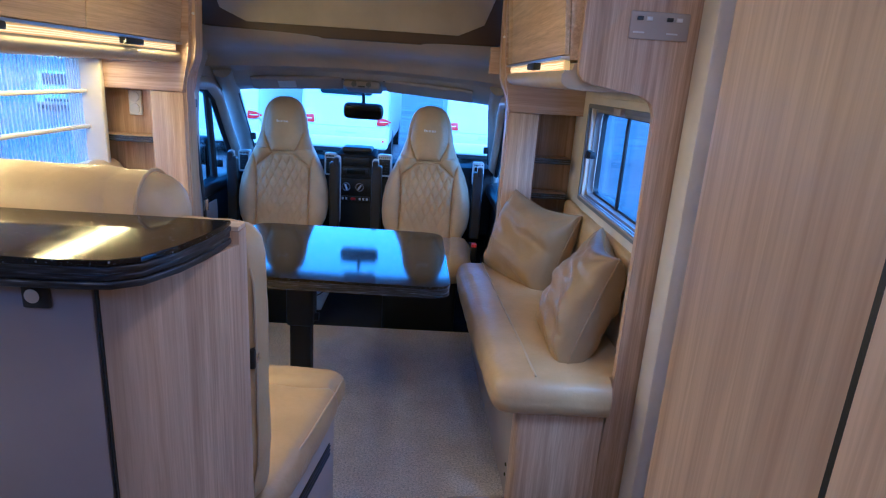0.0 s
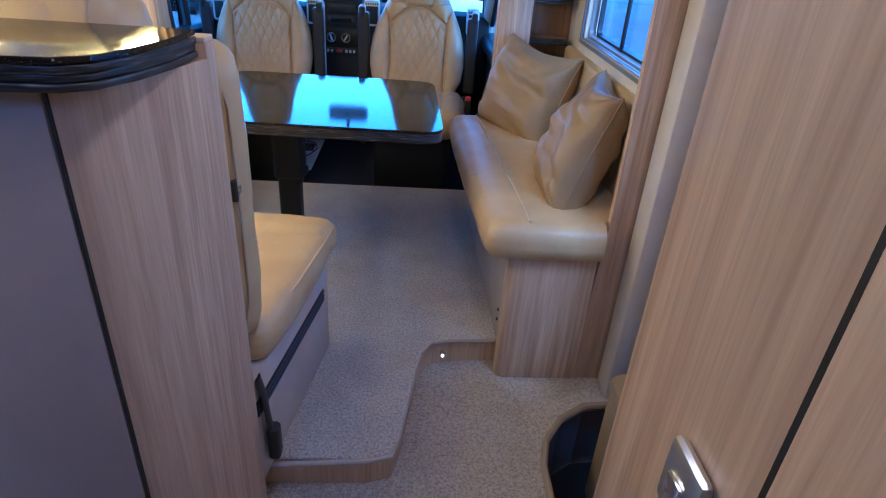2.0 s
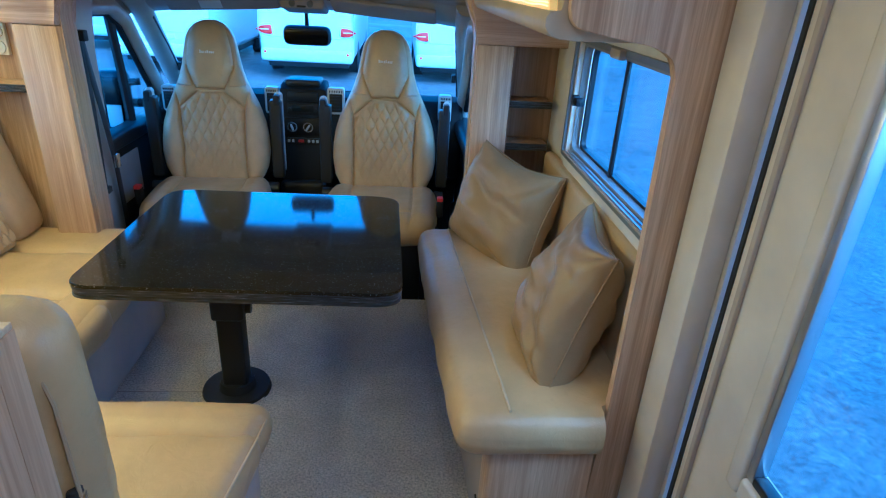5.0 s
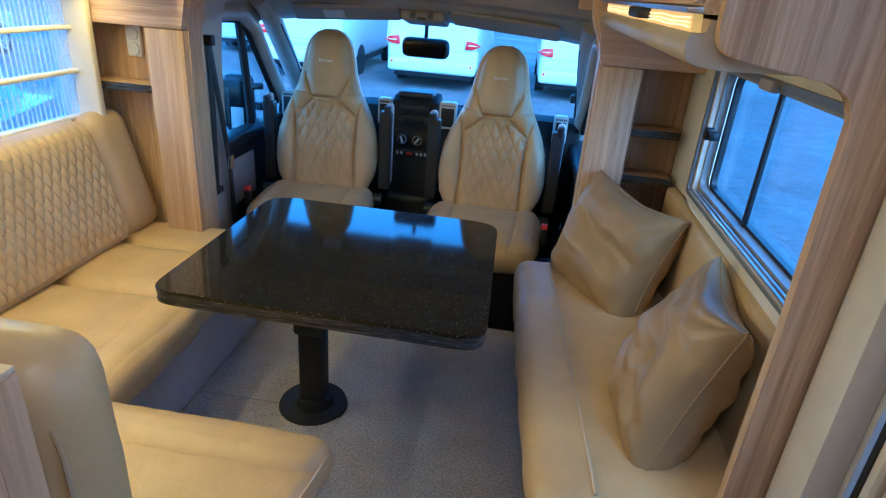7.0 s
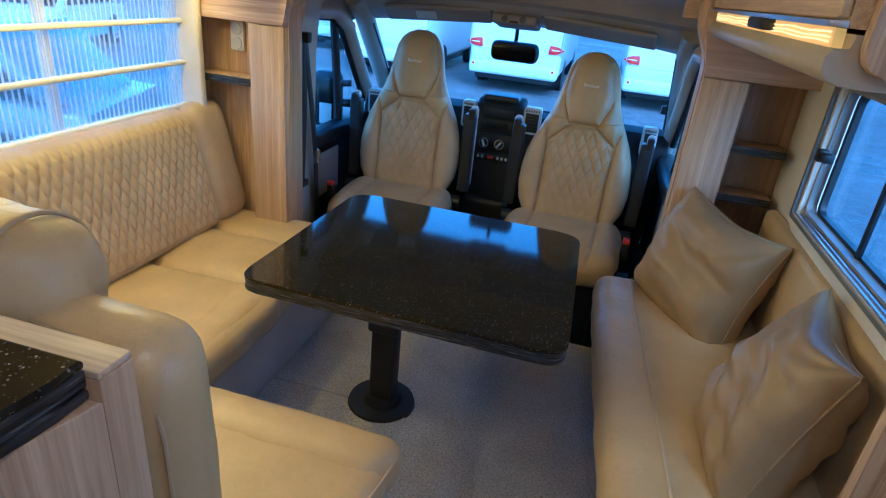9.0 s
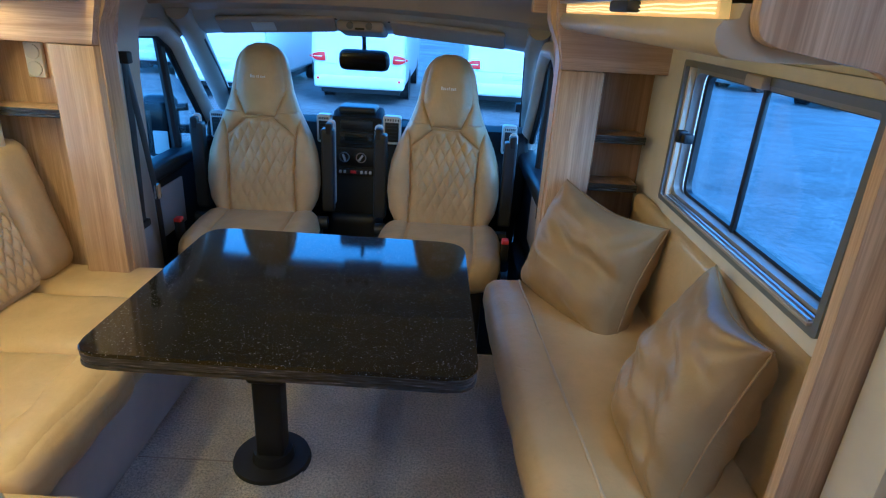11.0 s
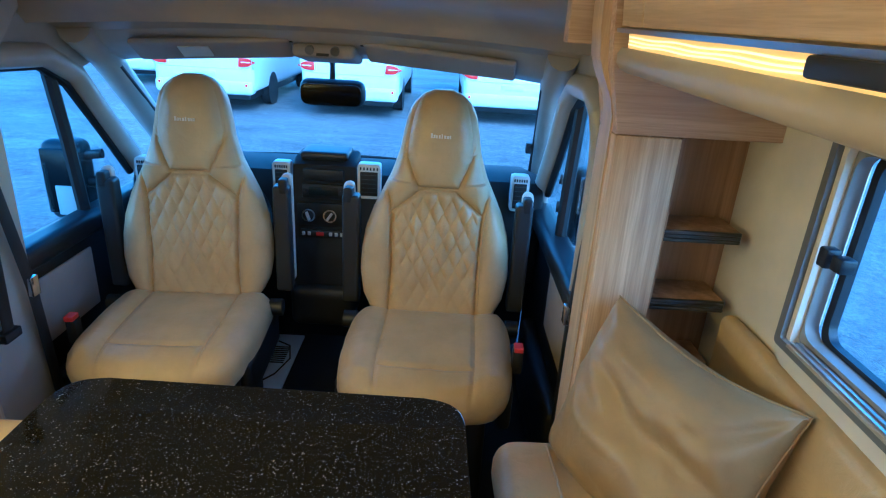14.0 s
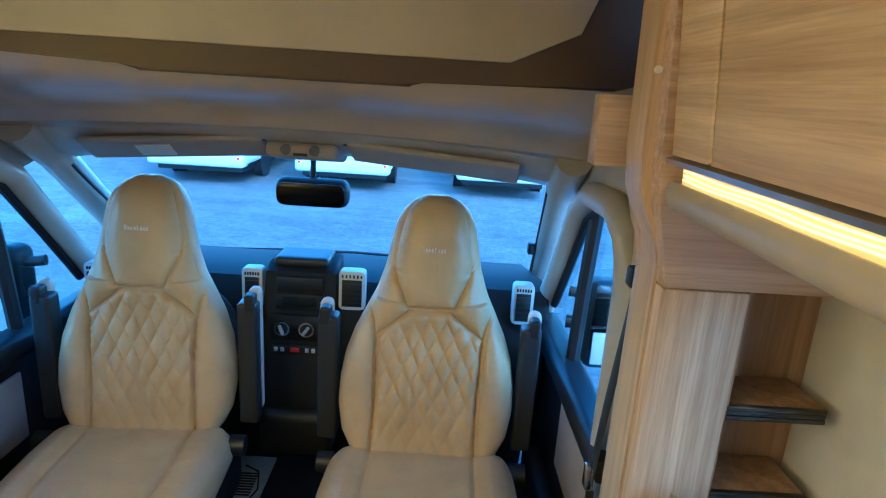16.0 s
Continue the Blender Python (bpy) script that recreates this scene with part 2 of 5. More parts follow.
CHROME = plastic("chrome", (0.75, 0.75, 0.75), 0.16, 0.0, 300, 0.02, 1.0)
ALU = plastic("aluminium", (0.62, 0.63, 0.65), 0.32, 0.05, 300, 0.05, 1.0)
BROWN = plastic("dark_brown_panel", (0.045, 0.026, 0.017), 0.5)
MAUVE = plastic("taupe_door_laminate", (0.37, 0.315, 0.29), 0.3, 0.06, 300, 0.05)
RED = plastic("red_plastic", (0.55, 0.03, 0.02), 0.4)
TAN = plastic("tan_plastic", (0.30, 0.24, 0.15), 0.5)
WHITE = plastic("white_plastic", (0.78, 0.77, 0.74), 0.4)
CARPET = carpet("beige_carpet", (0.72, 0.66, 0.57))
CARPET_LOW = carpet("sand_carpet", (0.66, 0.57, 0.44))
PALE_EDGE = wood("cream_edging", (0.66, 0.54, 0.36), (0.78, 0.66, 0.47), "x", 0.4)
STONE = stone_top("black_speckled_top")
EDGE = edge_of("laminated_edge")
GLASS = glass("clear_glass")
LED = glow("light_strip_diffuser", (1.0, 0.50, 0.07), 0.14)
LED_LINE = glow("light_strip_filament", (1.0, 0.64, 0.17), 0.36)
LED_WHITE = glow("step_light", (1.0, 0.95, 0.85), 4.0)
NET = net_of("white_net")
ASPHALT = asphalt_of("worn_asphalt")
PAINT = plastic("white_vehicle_paint", (0.80, 0.80, 0.80), 0.22, 0.0, 100, 0.02)
PAINT_GREY = plastic("silver_vehicle_paint", (0.22, 0.24, 0.27), 0.25, 0.0, 100, 0.04, 0.3)
RUBBER = plastic("tyre_rubber", (0.015, 0.015, 0.016), 0.8)
LENS_RED = plastic("red_lamp_lens", (0.50, 0.02, 0.02), 0.15)
DARKGLASS = plastic("dark_window_glass", (0.015, 0.02, 0.022), 0.06, 0.0, 100, 0.05)
MIRROR = plastic("mirror_glass", (0.02, 0.021, 0.024), 0.22, 0.0, 100, 0.0, 1.0)
FELT = plastic("dark_cab_carpet", (0.02, 0.022, 0.03), 0.95, 0.8, 300)

# ---- shape helpers ----
PLACE = {}


def thing(name, loc, label="", category="", group="", kind="", turn=0.0):
    """An empty at a thing's base, to hold its parts."""
    ob = new(name)
    ob.empty_display_size = 0.05
    PLACE[ob] = pose(*loc, 0, 0, turn)
    ob.matrix_world = PLACE[ob]
    return tagged(ob, label, category, group, kind)


def part(name, bm, mat, parent=None, label="", smooth=True):
    """One mesh object, under a thing or a part, from a bmesh in world coordinates."""
    bmesh.ops.recalc_face_normals(bm, faces=bm.faces)
    me = bpy.data.meshes.new(name)
    bm.to_mesh(me)
    bm.free()
    me.materials.append(mat)
    if smooth:
        me.shade_smooth()
        me.set_sharp_from_angle(angle=radians(38))
    ob = new(name, me)
    if parent is not None:
        PLACE[ob] = PLACE[parent]
        me.transform(PLACE[parent].inverted())
        ob.parent = parent
    else:
        PLACE[ob] = Matrix()
    return tagged(ob, label)


def single(name, bm, mat, label="", category="", group="", kind="", smooth=True):
    return tagged(part(name, bm, mat, None, "", smooth), label, category, group, kind)


def rounded(bm, edges, r, seg=2):
    if r > 0:
        bmesh.ops.bevel(bm, geom=edges, offset=r, segments=seg, affect="EDGES", profile=0.5, clamp_overlap=True)


def box(x0, x1, y0, y1, z0, z1, r=0.003, seg=2, bm=None, m=None):
    own = bmesh.new()
    bmesh.ops.create_cube(own, size=1)
    for v in own.verts:
        v.co = Vector(((x0 + x1) / 2 + v.co.x * (x1 - x0), (y0 + y1) / 2 + v.co.y * (y1 - y0), (z0 + z1) / 2 + v.co.z * (z1 - z0)))
    rounded(own, own.edges[:], r, seg)
    return put(own, bm, m)


def put(own, bm=None, m=None):
    if m is not None:
        own.transform(m)
    if bm is None:
        return own
    me = bpy.data.meshes.new("tmp")
    own.to_mesh(me)
    own.free()
    bm.from_mesh(me)
    bpy.data.meshes.remove(me)
    return bm


def prism(poly, axis, a, b, r=0.003, seg=2, bm=None, m=None):
    """A flat outline pushed along an axis from a to b. The outline is (x, y), (x, z) or (y, z)."""
    own = bmesh.new()

    def at(p, h):
        return {"z": (p[0], p[1], h), "y": (p[0], h, p[1]), "x": (h, p[0], p[1])}[axis]

    lo = [own.verts.new(at(p, a)) for p in poly]
    hi = [own.verts.new(at(p, b)) for p in poly]
    own.faces.new(lo)
    own.faces.new(hi[::-1])
    for i in range(len(poly)):
        j = (i + 1) % len(poly)
        own.faces.new((lo[j], lo[i], hi[i], hi[j]))
    if r > 0:
        keep = set(lo), set(hi)
        rim = [e for e in own.edges if any(e.verts[0] in k and e.verts[1] in k for k in keep)]
        rounded(own, rim, r, seg)
    return put(own, bm, m)


def rounded_poly(points, r, seg=5):
    """The outline with each corner rounded; r is one radius or one for each corner."""
    out, n = [], len(points)
    for i in range(n):
        p, a, b = (Vector(points[k % n]).to_2d() for k in (i, i - 1, i + 1))
        rr = r[i] if isinstance(r, (list, tuple)) else r
        if rr <= 0:
            out.append(tuple(p))
            continue
        u, w = (a - p), (b - p)
        d = min(rr, u.length * 0.49, w.length * 0.49)
        s, e = p + u.normalized() * d, p + w.normalized() * d
        for k in range(seg + 1):
            t = k / seg
            out.append(tuple((1 - t) ** 2 * s + 2 * t * (1 - t) * p + t * t * e))
    return out


def rod(a, b, r, seg=14, r2=None, bm=None):
    """A round bar from a to b."""
    own = bmesh.new()
    a, b = Vector(a), Vector(b)
    bmesh.ops.create_cone(own, cap_ends=True, segments=seg, radius1=r, radius2=r if r2 is None else r2, depth=(b - a).length)
    own.transform(Matrix.Translation((a + b) / 2) @ (b - a).to_track_quat("Z", "Y").to_matrix().to_4x4())
    return put(own, bm)


def tube(points, r, seg=8, bm=None, flat=1.0):
    """A bent bar along points, round, or flattened to a strap."""
    own = bmesh.new()
    pts = [Vector(p) for p in points]
    rings = []
    for i, p in enumerate(pts):
        d = (pts[min(i + 1, len(pts) - 1)] - pts[max(i - 1, 0)]).normalized()
        side = d.cross(Vector((0.31, 0.12, 0.94))).normalized() if abs(d.z) < 0.9 else d.cross(Vector((1, 0, 0))).normalized()
        up = side.cross(d)
        rings.append([own.verts.new(p + r * (math.cos(t) * side + flat * math.sin(t) * up)) for t in (2 * math.pi * k / seg for k in range(seg))])
    for A, B in zip(rings, rings[1:]):
        for k in range(seg):
            own.faces.new((A[k], A[(k + 1) % seg], B[(k + 1) % seg], B[k]))
    own.faces.new(rings[0][::-1])
    own.faces.new(rings[-1])
    return put(own, bm)


def soft(x0, x1, y0, y1, z0, z1, r=0.05, n=14, swell=0.012, crease=0.004, seed=0, m=None, bm=None, relief=None):
    """A padded block: rounded, slightly swollen and creased."""
    own = bmesh.new()
    size = Vector((x1 - x0, y1 - y0, z1 - z0))
    c = Vector(((x0 + x1) / 2, (y0 + y1) / 2, (z0 + z1) / 2))
    h = size / 2
    r = min(r, *(k * 0.98 for k in h))
    counts = [max(6, min(90, int(n * s / max(size)))) for s in size]
    cache = {}

    def stops(k):
        inner, m_ = h[k] - r, counts[k]
        edge = [r * (1 - math.cos(math.pi / 2 * i / 3)) for i in range(3)]
        mid = [r + (2 * inner) * i / m_ for i in range(m_ + 1)]
        return [-h[k] + e for e in edge] + [-h[k] + e for e in mid] + [h[k] - e for e in reversed(edge)]

    S = [stops(k) for k in range(3)]

    def vert(i, j, k):
        key = (i, j, k)
        if key not in cache:
            q = Vector((S[0][i], S[1][j], S[2][k]))
            core = Vector([max(-h[a] + r, min(h[a] - r, q[a])) for a in range(3)])
            d = q - core
            nrm = d.normalized() if d.length > 1e-9 else Vector((0, 0, 0))
            if nrm.length < 0.5:
                nrm = Vector([(1 if q[a] > 0 else -1) if abs(abs(q[a]) - h[a]) < 1e-6 else 0 for a in range(3)]).normalized()
            p = core + nrm * r
            f = 1.0
            for a in range(3):
                f *= 1 - (abs(q[a]) / h[a]) ** 4 * (1 - abs(nrm[a]))
            p += nrm * swell * f
            w = noise.noise(Vector((p.x * 9, p.y * 9, p.z * 9)) + Vector((seed * 7.3, seed, 0))) + 0.5 * noise.noise(Vector((p.x * 26 + seed, p.y * 14, p.z * 26)))
            p += nrm * crease * w
            if relief:
                p += nrm * relief(p + c, nrm)
            cache[key] = own.verts.new(p + c)
        return cache[key]

    N = [len(s) - 1 for s in S]
    for a, b, cc in ((0, 1, 2), (1, 2, 0), (2, 0, 1)):
        for side in (0, N[cc]):
            for i in range(N[a]):
                for j in range(N[b]):
                    quad = []
                    for di, dj in ((0, 0), (1, 0), (1, 1), (0, 1)):
                        idx = [0, 0, 0]
                        idx[a], idx[b], idx[cc] = i + di, j + dj, side
                        quad.append(vert(*idx))
                    if len(set(quad)) == 4:
                        own.faces.new(quad)
    return put(own, bm, m)


def curve_at(table, t):
    """Smooth reading of a table of (t, value)."""
    if t <= table[0][0]:
        return table[0][1]
    for (a, u), (b, v) in zip(table, table[1:]):
        if t <= b:
            k = (t - a) / (b - a)
            return u + (v - u) * k
    return table[-1][1]


def quilt(x, z, p=0.056, q=0.108, h=0.009):
    """Padding between stitched lines that cross as tall lozenges."""
    u, v = x / p + z / q, x / p - z / q
    return h * math.sqrt(abs(math.sin(math.pi * u) * math.sin(math.pi * v)))

# ---- large structure ----
LX, RX = -1.50, 0.86          # side walls of the living space
CEILING = 2.0


def floors():
    outline = [(-1.5, 1.30), (0.02, 1.325), (0.085, 1.345), (0.10, 1.40), (0.145, 1.70), (0.16, 1.79), (0.20, 1.855), (0.26, 1.875), (0.43, 1.885), (0.86, 1.885), (0.86, 3.26), (-1.5, 3.26)]
    f = single("floor", prism(outline, "z", -0.012, 0.0, 0.008), CARPET, "beige cut-pile carpet over the raised lounge floor", "floor", kind="structure")
    riser = [(x, y) for x, y in outline]
    inner = [(x - (0.004 if x < 0.8 else 0), y + 0.004) for x, y in riser]
    part("riser", prism(inner, "z", -0.105, -0.012, 0.002), TRIM, f, "wooden step riser below the carpet edge")
    lip = bmesh.new()
    tube([(-0.30, 1.297, -0.008)] + [(x - 0.002, y - 0.004, -0.008) for x, y in outline[1:9]], 0.008, 8, lip)
    part("edge_trim", lip, VINYL, f, "grey-brown edge strip along the step")
    mat = single("carpet_piece", prism([(-0.852, 2.03), (-0.30, 2.03), (-0.30, 2.505), (-0.852, 2.505)], "z", 0.0005, 0.007, 0.003), CARPET, "beige carpet piece with a bound edge under the table", "carpet")
    part("binding", tube([(-0.848, 2.507, 0.004), (-0.30, 2.507, 0.004)], 0.004, 6), VINYL, mat)
    low = [(-1.5, -1.3), (0.86, -1.3), (0.86, 0.78), (0.60, 0.78), (0.535, 1.0), (0.535, 1.40), (0.56, 1.50), (0.63, 1.60), (0.72, 1.66), (0.86, 1.675), (0.86, 1.95), (-1.5, 1.95)]
    g = single("floor", prism(low, "z", -0.125, -0.105, 0.004), CARPET_LOW, "sand-coloured deep-pile carpet on the lower entrance floor", "floor", kind="structure")
    rim = bmesh.new()
    tube([(x, y, -0.104) for x, y in low[3:10]], 0.012, 8, rim)
    part("rim", rim, TAN, g, "tan rim round the entrance step")
    well = single("entrance_step", box(0.50, 0.87, 0.75, 1.70, -0.40, -0.38, 0.003), BLACK, "black rubber entrance step below the floor", "step", kind="structure")
    wall = bmesh.new()
    for (x0, y0), (x1, y1) in zip(low[3:10], low[4:10]):
        d = (Vector((x1, y1)) - Vector((x0, y0))).normalized()
        n = Vector((-d.y, d.x)) * 0.006
        prism([(x0, y0), (x1, y1), (x1 + n.x, y1 + n.y), (x0 + n.x, y0 + n.y)], "z", -0.38, -0.112, 0, bm=wall)
    part("step_wall", wall, BROWN, well)
    lamp = thing("step_light", (0.242, 1.856, -0.07), "small round white step light, lit, in the riser", "light")
    part("bezel", rod((0.242, 1.872, -0.06), (0.242, 1.852, -0.06), 0.009, 16), CHROME, lamp)
    part("lens", rod((0.242, 1.872, -0.06), (0.242, 1.849, -0.06), 0.0045, 16), LED_WHITE, lamp)
    single("floor", box(-1.35, 0.70, 3.26, 5.2, -0.24, -0.20, 0.004), FELT, "dark ribbed cab floor", "floor", kind="structure")
    single("floor_step", box(-1.35, 0.70, 3.255, 3.275, -0.22, -0.006, 0.004), FELT, "dark carpeted step down into the cab", "step", kind="structure")


def walls():
    # left wall with its window opening
    wl = bmesh.new()
    y0, y1, z0, z1 = 1.25, 2.96, 0.86, 1.42
    for a, b, c, d in ((-1.3, y0, -0.4, 2.05), (y1, 3.3, -0.4, 2.05), (y0, y1, -0.4, z0), (y0, y1, z1, 2.05)):
        box(LX - 0.05, LX, a, b, c, d, 0, bm=wl)
    single("wall_left", wl, WALLCLOTH, "cream fabric-lined side wall", "wall", kind="structure", smooth=False)
    single("wall_return", box(LX, -1.385, 2.915, 2.946, 0.40, 1.384, 0.008, 3), WALLCLOTH, "cream wall return between the net and the shelf niche", "wall", kind="structure")
    wr = bmesh.new()
    y0, y1, z0, z1 = 1.95, 2.86, 0.90, 1.32
    for a, b, c, d in ((1.83, y0, -0.4, 2.05), (y1, 3.3, -0.4, 2.05), (y0, y1, -0.4, z0), (y0, y1, z1, 2.05)):
        box(0.845, 0.90, a, b, c, d, 0, bm=wr)
    single("wall_right", wr, WALLCLOTH, "cream fabric-lined side wall beside the bench", "wall", kind="structure", smooth=False)
    we = bmesh.new()
    for a, b, c, d in ((-1.3, 0.78, -0.4, 2.05), (1.69, 1.83, -0.4, 2.05), (0.78, 1.69, 1.93, 2.05)):
        box(RX, RX + 0.06, a, b, c, d, 0, bm=we)
    single("wall_entrance", we, CREAM, "cream moulded wall around the entrance door", "wall", kind="structure", smooth=False)
    single("wall_back", box(LX, RX, -1.35, -1.30, -0.4, 2.05, 0), OAK, "plain wooden partition behind the kitchen", "wall", kind="structure")
    # The gap in the ceiling belongs to the assumed, unseen rooflight.
    top = bmesh.new()
    for a, b, c, d in ((LX - 0.05, 0.92, -0.20, 3.30), (LX - 0.05, 0.92, -1.35, -0.80), (LX - 0.05, -0.80, -0.80, -0.20), (-0.20, 0.92, -0.80, -0.20)):
        box(a, b, c, d, CEILING, CEILING + 0.05, 0, bm=top)
    single("ceiling", top, CEIL, "pale fabric ceiling with an assumed rooflight opening, out of view", "ceiling", kind="structure", smooth=False)


def right_partition():
    p = [(0.495, 2.0), (0.495, 1.408), (0.72, 1.372), (0.728, 0.95), (0.728, 0.50), (0.70, -0.105), (0.862, -0.105), (0.862, 2.0)]
    p = rounded_poly(p, [0, 0.035, 0.05, 0, 0, 0, 0, 0], 6)
    ob = single("partition_right", prism(p, "y", 1.805, 1.83, 0.003), OAK, "pale wood partition with a cut-out for the bench window", "partition", kind="structure")
    c = thing("control_panel", (0.70, 1.80, 1.52), "flat grey control panel with small switches on the wood partition", "control panel")
    part("plate", box(0.615, 0.775, 1.797, 1.805, 1.525, 1.595, 0.004), VINYL, c)
    for i, x in enumerate((0.64, 0.665, 0.72, 0.745)):
        part("switch", box(x - 0.008, x + 0.008, 1.793, 1.798, 1.572, 1.582, 0.001), SILVER if i % 2 else DARK, c)
    for i, x in enumerate((0.64, 0.73)):
        part("marking", box(x - 0.015, x + 0.015, 1.7955, 1.7975, 1.54, 1.544, 0), SILVER, c)
    strip = single("door_post", box(0.80, 0.862, 1.70, 1.803, -0.105, 2.0, 0.012), CREAM, "cream plastic post beside the entrance door", "post", kind="structure")


def side_window(name, wall_x, y0, y1, z0, z1, ys, label):
    """A hinged window with a moulded inner frame, blind rail and dark seals. It faces -x."""
    w = thing(name, (wall_x, (y0 + y1) / 2, z0), label, "window", kind="structure")

    def ring(ya, yb, za, zb, cut, r, x0, x1, mat, nm, lab=""):
        outer = rounded_poly([(ya, za), (yb, za), (yb, zb), (ya, zb)], r, 5)
        inner = rounded_poly([(ya + cut, za + cut), (yb - cut, za + cut), (yb - cut, zb - cut), (ya + cut, zb - cut)], max(0.008, r - cut * 0.5), 5)
        own = bmesh.new()
        loops = []
        for x, poly in ((x0, outer), (x1, outer), (x1, inner), (x0, inner)):
            loops.append([own.verts.new((x, *p)) for p in poly])
        for a in range(4):
            A, B = loops[a], loops[(a + 1) % 4]
            for k in range(len(A)):
                own.faces.new((A[k], A[(k + 1) % len(A)], B[(k + 1) % len(A)], B[k]))
        return part(nm, own, mat, w, lab)

    ring(y0 - 0.03, y1 + 0.03, z0 - 0.055, z1 + 0.045, 0.045, 0.05, wall_x - 0.022, wall_x + 0.002, WALLCLOTH, "window_frame", "cream moulded window surround")
    ring(y0 + 0.005, y1 + 0.016, z0 - 0.014, z1 + 0.016, 0.018, 0.012, wall_x - 0.034, wall_x - 0.008, TRACK, "blind_track", "grey blind track")
    ring(y0 + 0.015, y1 - 0.001, z0 + 0.001, z1 + 0.003, 0.020, 0.05, wall_x - 0.006, wall_x + 0.022, JAMB, "window_jamb", "grey moulded inner jamb")
    ring(y0 + 0.025, y1 - 0.03, z0 + 0.012, z1 - 0.006, 0.018, 0.045, wall_x + 0.0225, wall_x + 0.04, NAVY, "seal", "dark rubber seal")
    part("pane", box(wall_x + 0.03, wall_x + 0.036, y0 + 0.03, y1 - 0.035, z0 + 0.015, z1 - 0.01, 0), GLASS, w)
    part("bar", box(wall_x + 0.016, wall_x + 0.028, ys - 0.010, ys + 0.010, z0 + 0.02, z1 - 0.012, 0.003), NAVY, w)
    sill = part("sill", box(wall_x - 0.04, wall_x + 0.028, y0 + 0.03, y1 - 0.035, z0 + 0.002, z0 + 0.010, 0.002), VINYL, w, "grey ribbed sill rail")
    for k in range(4):
        part("rib", box(wall_x - 0.036 + 0.016 * k, wall_x - 0.030 + 0.016 * k, y0 + 0.035, y1 - 0.04, z0 + 0.010, z0 + 0.015, 0.001), ALU, sill)
    zc = (z0 + z1) / 2
    latch = part("latch", box(wall_x - 0.040, wall_x - 0.012, y1 - 0.068, y1 - 0.042, zc - 0.020, zc + 0.018, 0.005), NAVY, w, "dark window catch")
    part("catch_arm", box(wall_x - 0.036, wall_x - 0.006, y1 - 0.105, y1 - 0.075, zc - 0.015, zc + 0.013, 0.004), NAVY, latch)
    part("blind_handle", box(wall_x - 0.052, wall_x - 0.030, (y0 + y1) / 2 - 0.055, (y0 + y1) / 2 + 0.03, z1 - 0.012, z1 + 0.016, 0.004), VINYL, w)
    return w


def left_window():
    w = thing("window_1", (LX, 2.1, 0.88), "wide side window behind a gathered white net", "window", kind="structure")
    for z in (0.885, 1.40):
        part("window_frame", box(LX - 0.045, LX + 0.012, 1.25, 2.96, z - 0.02, z + 0.02, 0.006), CREAM, w)
    for y in (1.27, 2.94):
        part("window_frame", box(LX - 0.045, LX + 0.012, y - 0.02, y + 0.02, 0.90, 1.38, 0.006), CREAM, w)
    part("pane", box(LX - 0.04, LX - 0.034, 1.28, 2.93, 0.9, 1.39, 0), GLASS, w)
    part("bar", box(LX - 0.03, LX - 0.005, 2.33, 2.36, 0.9, 1.39, 0.003), WHITE, w)
    net = bmesh.new()
    n, rows = 330, 5
    grid = []
    for j in range(rows + 1):
        z = 0.90 + 0.49 * j / rows
        grid.append([net.verts.new((LX + 0.028 + 0.003 * math.sin(i * 0.19) + 0.002 * math.sin(i * 0.07 + 0.2 * j), 1.27 + 1.66 * i / n, z)) for i in range(n + 1)])
    for A, B in zip(grid, grid[1:]):
        for k in range(n):
            net.faces.new((A[k], A[k + 1], B[k + 1], B[k]))
    c = thing("net_curtain", (LX + 0.03, 2.1, 0.9), "gathered white net curtain on pale rods", "curtain")
    part("net", net, NET, c)
    for z in (0.913, 1.08, 1.236, 1.385):
        part("rod", box(LX + 0.018, LX + 0.05, 1.27, 2.945, z - 0.009, z + 0.009, 0.007, 3), WHITE, c)


